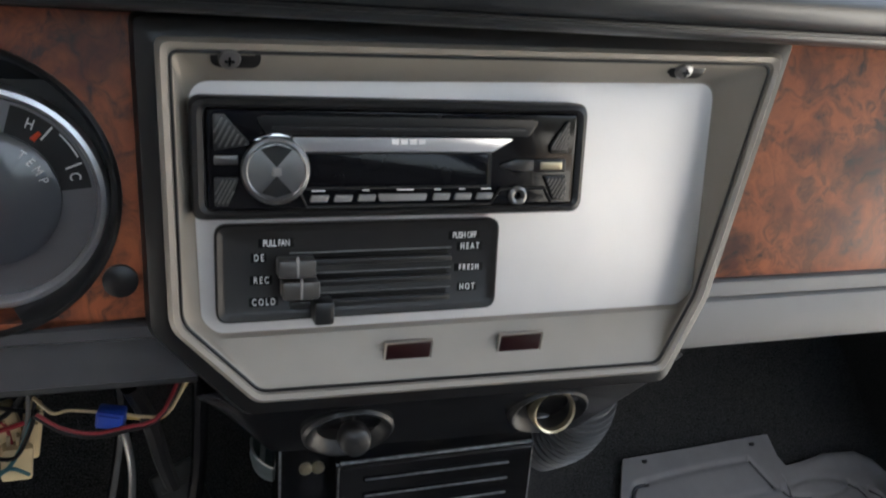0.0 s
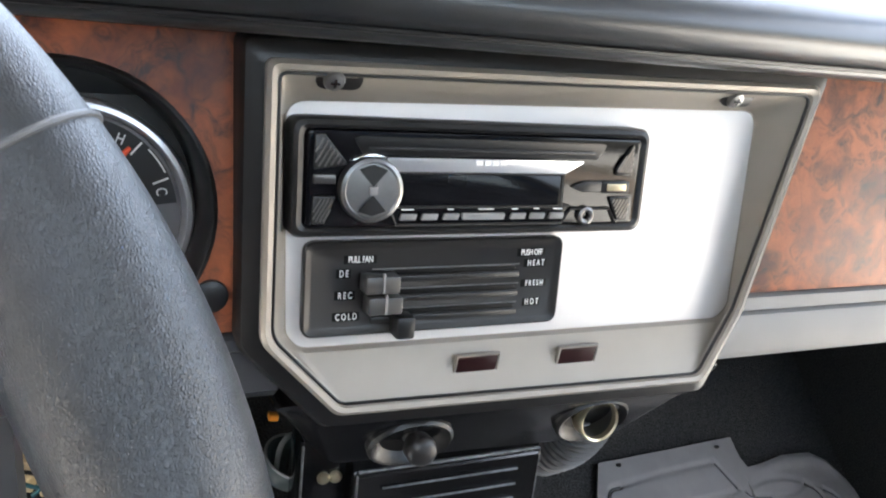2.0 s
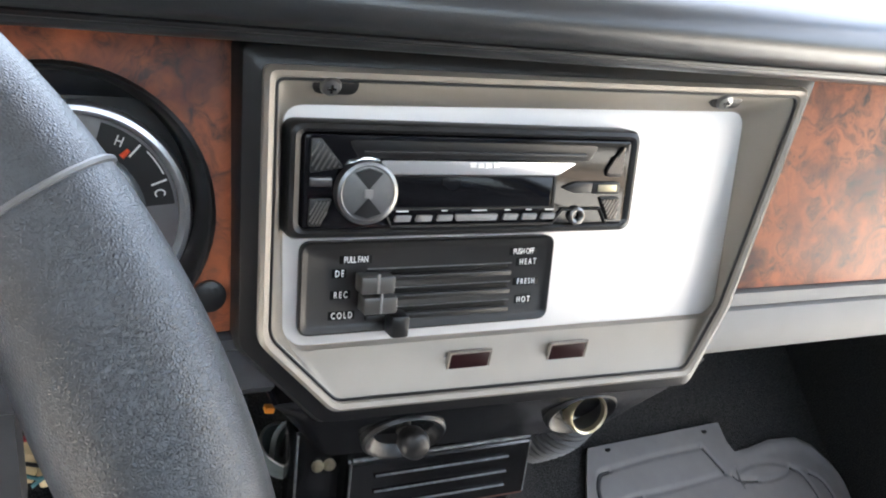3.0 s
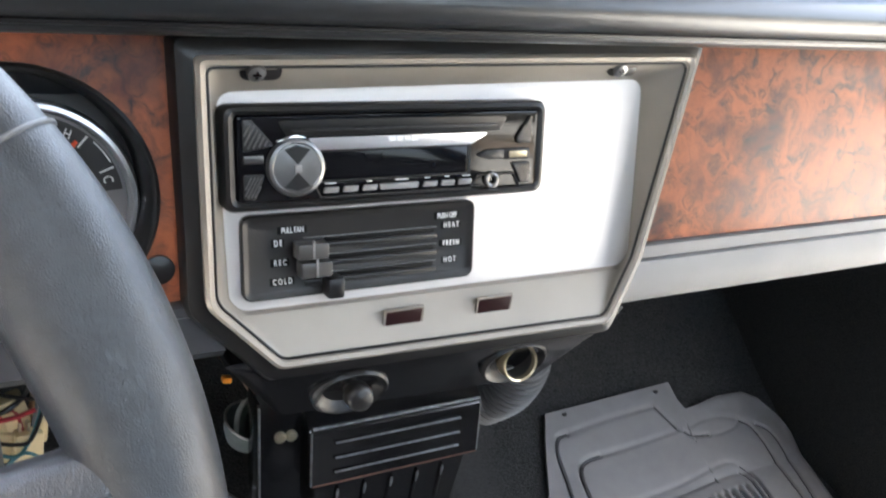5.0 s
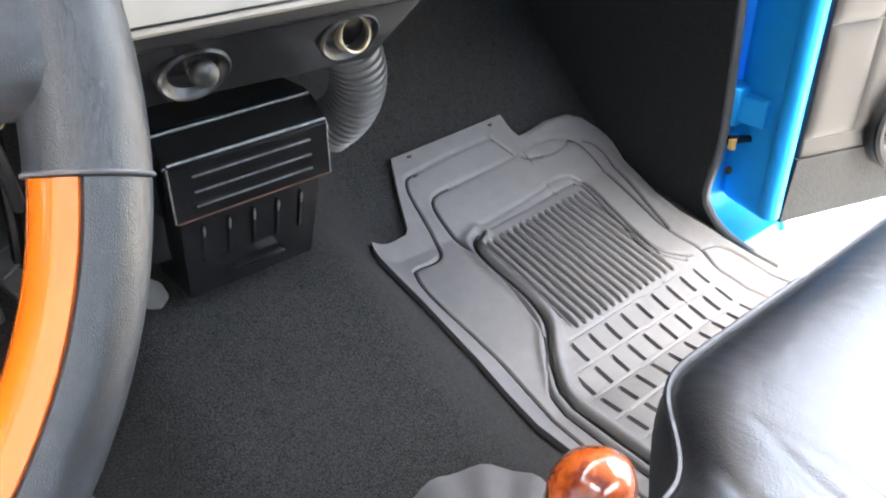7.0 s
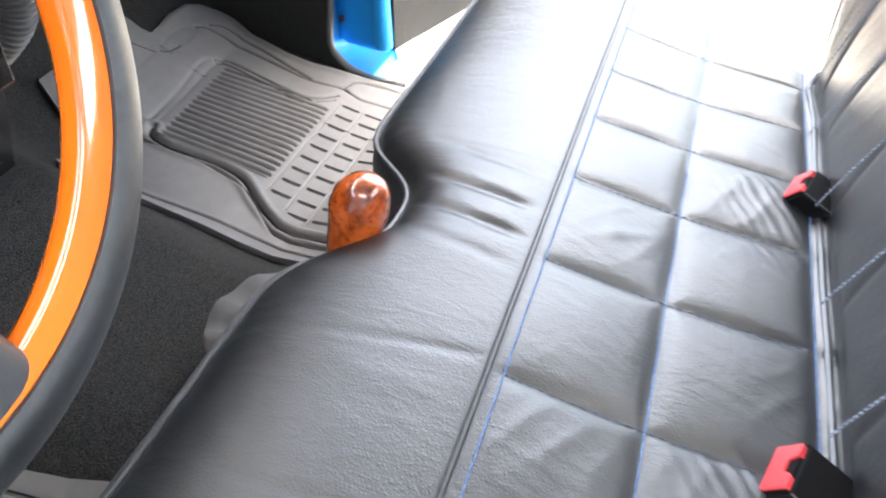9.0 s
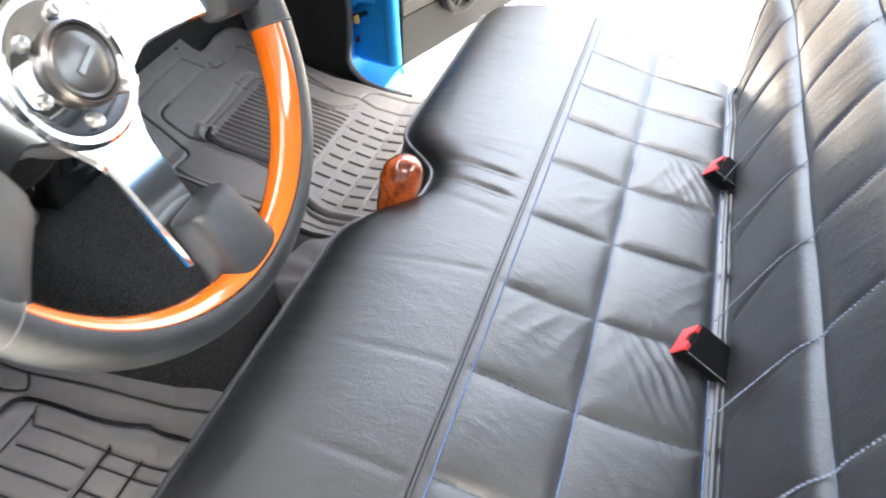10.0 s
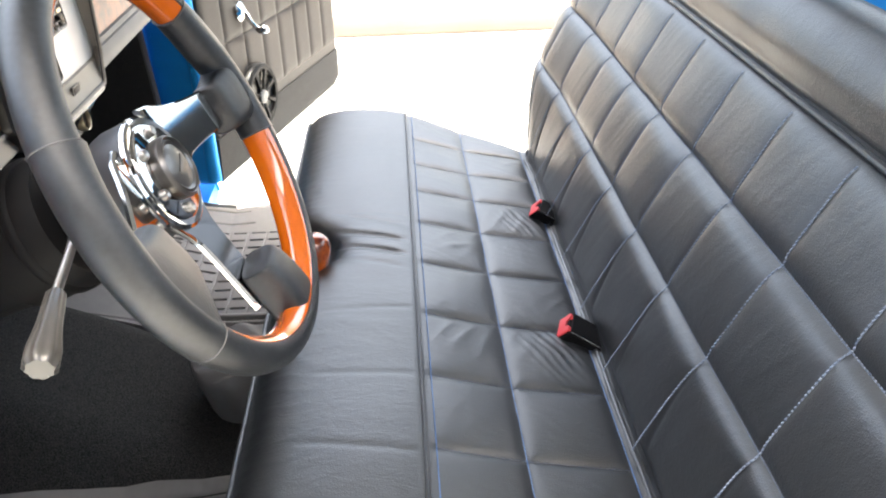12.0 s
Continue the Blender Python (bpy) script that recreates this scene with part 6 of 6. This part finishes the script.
for i in range(8):
    for j in range(3):
        x0, x1 = 0.014 + QW * i, min(DL - 0.002, 0.014 + QW * (i + 1))
        z1, z0 = 1.186 - QH * j, max(0.664, 1.186 - QH * (j + 1))
        if z1 - z0 > 0.03:
            part("quilt", quilt_panel(x0, x1, z0, z1), DOOR_VINYL, trim)
seams = []
for j in (1, 2, 3):
    z = 1.186 - QH * j
    seams.append([DOOR @ Vector((u, -0.0045, z)) for u in steps(0.014, DL - 0.002, 20)])
tagged(part("seam_thread", stitches(seams), SEAM_THREAD, trim, "pale thread in the panel seams"), kind="stuff")
part("lower_carpet", put(loops([[(x, -0.006 if z > 0.56 else 0.0, z) for x, z in [(0.010, 0.556), (DL - 0.03, 0.556), (DL, 0.580), (DL, 0.662), (0.010, 0.662)]], [(x, 0.014, z) for x, z in [(0.010, 0.556), (DL - 0.03, 0.556), (DL, 0.580), (DL, 0.662), (0.010, 0.662)]]]), DOOR), DOOR_CARPET, door, "dark grey carpeted kick strip", False)
speaker = thing("door_speaker", tuple(DOOR @ Vector((0.214, 0.0, 0.62))), "round black door speaker with a spoked black grille", "speaker")
SPK = DOOR @ Matrix.Translation((0.207, -0.010, 0.698)) @ pose(0, 0, 0, 90, 0, 0)
part("basket", put(lathe([(0.080, -0.004), (0.081, 0.008), (0.078, 0.014), (0.072, 0.016), (0.066, 0.012), (0.060, 0.004), (0.020, -0.002), (0.0, -0.002)], 56), SPK), BLACK_PLASTIC, speaker)
part("mesh_disc", put(lathe([(0.060, 0.0085), (0.040, 0.0105), (0.0, 0.0110)], 40), SPK), BLACK_PLASTIC, speaker, "black mesh behind the grille")
part("cone", put(lathe([(0.062, 0.006), (0.022, 0.0005), (0.018, 0.006), (0.0, 0.010)], 48), SPK), DARK_GREY, speaker, "dark cone")
part("grille_ring", put(lathe([(0.079, 0.010), (0.0795, 0.017), (0.074, 0.0200), (0.066, 0.0185), (0.064, 0.014)], 56, False), SPK), BUCKLE_BLACK, speaker, "black grille ring")
for k in range(8):
    leaf = [(0.014, -0.0028), (0.030, -0.0030), (0.050, -0.0036), (0.067, -0.0062), (0.067, 0.0062), (0.050, 0.0036), (0.030, 0.0030), (0.014, 0.0028)]
    part("spoke", put(slab(leaf, 0.003, 0.0125, 0.0185, 0.0015, 3), SPK @ pose(0, 0, 0, 0, 0, 45 * k + 20)), BUCKLE_BLACK, speaker, "dark leaf-shaped grille spoke")
part("centre_cap", put(lathe([(0.016, 0.012), (0.017, 0.020), (0.012, 0.023), (0.006, 0.0225), (0.0, 0.022)], 28), SPK), RAIL_GREY, speaker, "grey centre cap")
crank = thing("window_crank", tuple(DOOR @ Vector((0.176, -0.02, 0.90))), "chrome window winder on the door panel", "window crank")
CR = DOOR @ Matrix.Translation((0.176, -0.010, 0.912)) @ pose(0, 0, 0, 90, 0, 0)
part("base", put(lathe([(0.022, 0.0), (0.022, 0.006), (0.012, 0.014), (0.0, 0.016)], 28), CR), CHROME, crank)
part("arm", put(tube(spline([(0, 0, 0.014), (0.012, -0.022, 0.020), (0.024, -0.046, 0.030)], 10), [0.007, 0.007, 0.0068, 0.0066, 0.0064, 0.0062, 0.006, 0.006, 0.006, 0.006], 10), CR), CHROME, crank)
part("grip", put(lathe([(0.006, 0.028), (0.010, 0.034), (0.011, 0.050), (0.007, 0.056), (0.0, 0.057)], 20), CR @ pose(0.024, -0.046, 0)), CHROME, crank, "bright winder knob")
LT = DOOR @ Matrix.Translation((0.190, -0.010, 0.985)) @ pose(0, 0, 0, 90, 0, 0)
latch = part("release_handle", join(put(lathe([(0.020, 0.0), (0.020, 0.005), (0.010, 0.012), (0.0, 0.013)], 28), LT), put(tube(spline([(0, 0, 0.012), (-0.045, 0.004, 0.024), (-0.110, -0.008, 0.026)], 10), 0.007, 10), LT)), CHROME, door, "chrome inside door release")
arm = thing("door_pull", tuple(DOOR @ Vector((0.60, -0.03, 0.88))), "black moulded door pull on the trim panel", "door pull")
part("grip", put(tube(spline([(0.46, -0.006, 0.908), (0.48, -0.045, 0.903), (0.58, -0.055, 0.896), (0.68, -0.045, 0.890), (0.70, -0.006, 0.890)], 24), 0.014, 12), DOOR), BLACK_PLASTIC, arm)
part("plate", put(box(0.445, 0.715, -0.014, -0.004, 0.872, 0.925, 0.006), DOOR), DARK_GREY, arm)
# hinges and fittings in the gap
for z in (0.0, 0.27):
    hinge = part("hinge", join(box(0.856, 0.902, 0.122, 0.160, 0.682 + z, 0.742 + z, 0.006), box(0.862, 0.886, 0.080, 0.126, 0.690 + z, 0.732 + z, 0.005), box(0.858, 0.910, 0.078, 0.086, 0.728 + z, 0.736 + z, 0.002)), BLUE_PAINT, door, "blue painted steel hinge")
    # solid black block puts in the dark shade of the hinge recess
    part("slot", box(0.888, 0.904, 0.082, 0.100, 0.692 + z, 0.724 + z, 0.002), BLACK_PAINT, hinge, "black block standing in for shade in the hinge")
    part("pin", tube([(0.880, 0.078, 0.686 + z), (0.880, 0.078, 0.738 + z)], 0.0045, 10), BLUE_PAINT, hinge, "hinge pin")
check = thing("door_check", (0.88, 0.10, 0.64), "yellowed door check strap under the hinge", "door check")
part("strap", tube([(0.850, 0.125, 0.664), (0.875, 0.11, 0.664), (0.925, 0.080, 0.661)], [0.008, 0.006, 0.004], 8), BLACK_PAINT, check)
part("roller", tube([(0.852, 0.118, 0.652), (0.852, 0.118, 0.668)], 0.006, 12), WIRE_YELLOW, check, "yellowed roller")
for k, (x, y, z) in enumerate(((0.885, 0.135, 0.600), (0.900, 0.138, 0.630), (0.905, 0.138, 0.790), (0.895, 0.138, 0.900))):
    part("panel_bolt", put(lathe([(0.007, 0.0), (0.007, 0.003), (0.0045, 0.006), (0.0, 0.0065)], 12), Matrix.Translation((x, y, z)) @ pose(0, 0, 0, 90, 0, 0)), RUST if k == 0 else BLUE_PAINT, door, "rusty bolt head" if k == 0 else "painted bolt head")

# hedge strip beyond the kerb
rnd = random.Random(5)
bm = bmesh.new()
for k in range(2600):
    c = Vector((7.0 + rnd.uniform(-0.3, 0.5), rnd.uniform(-7, 5), rnd.uniform(0.0, 0.45)))
    a = Vector((rnd.uniform(-1, 1), rnd.uniform(-1, 1), rnd.uniform(-1, 1))).normalized() * 0.07
    b = a.cross(Vector((rnd.uniform(-1, 1), rnd.uniform(-1, 1), rnd.uniform(-1, 1)))).normalized() * 0.04
    bm.faces.new([bm.verts.new(c + v) for v in (-a, b, a, -b)])
hedge = tagged(part("hedge", bm, GREEN, None, "low dry hedge strip beyond the kerb", False), category="hedge", kind="stuff")
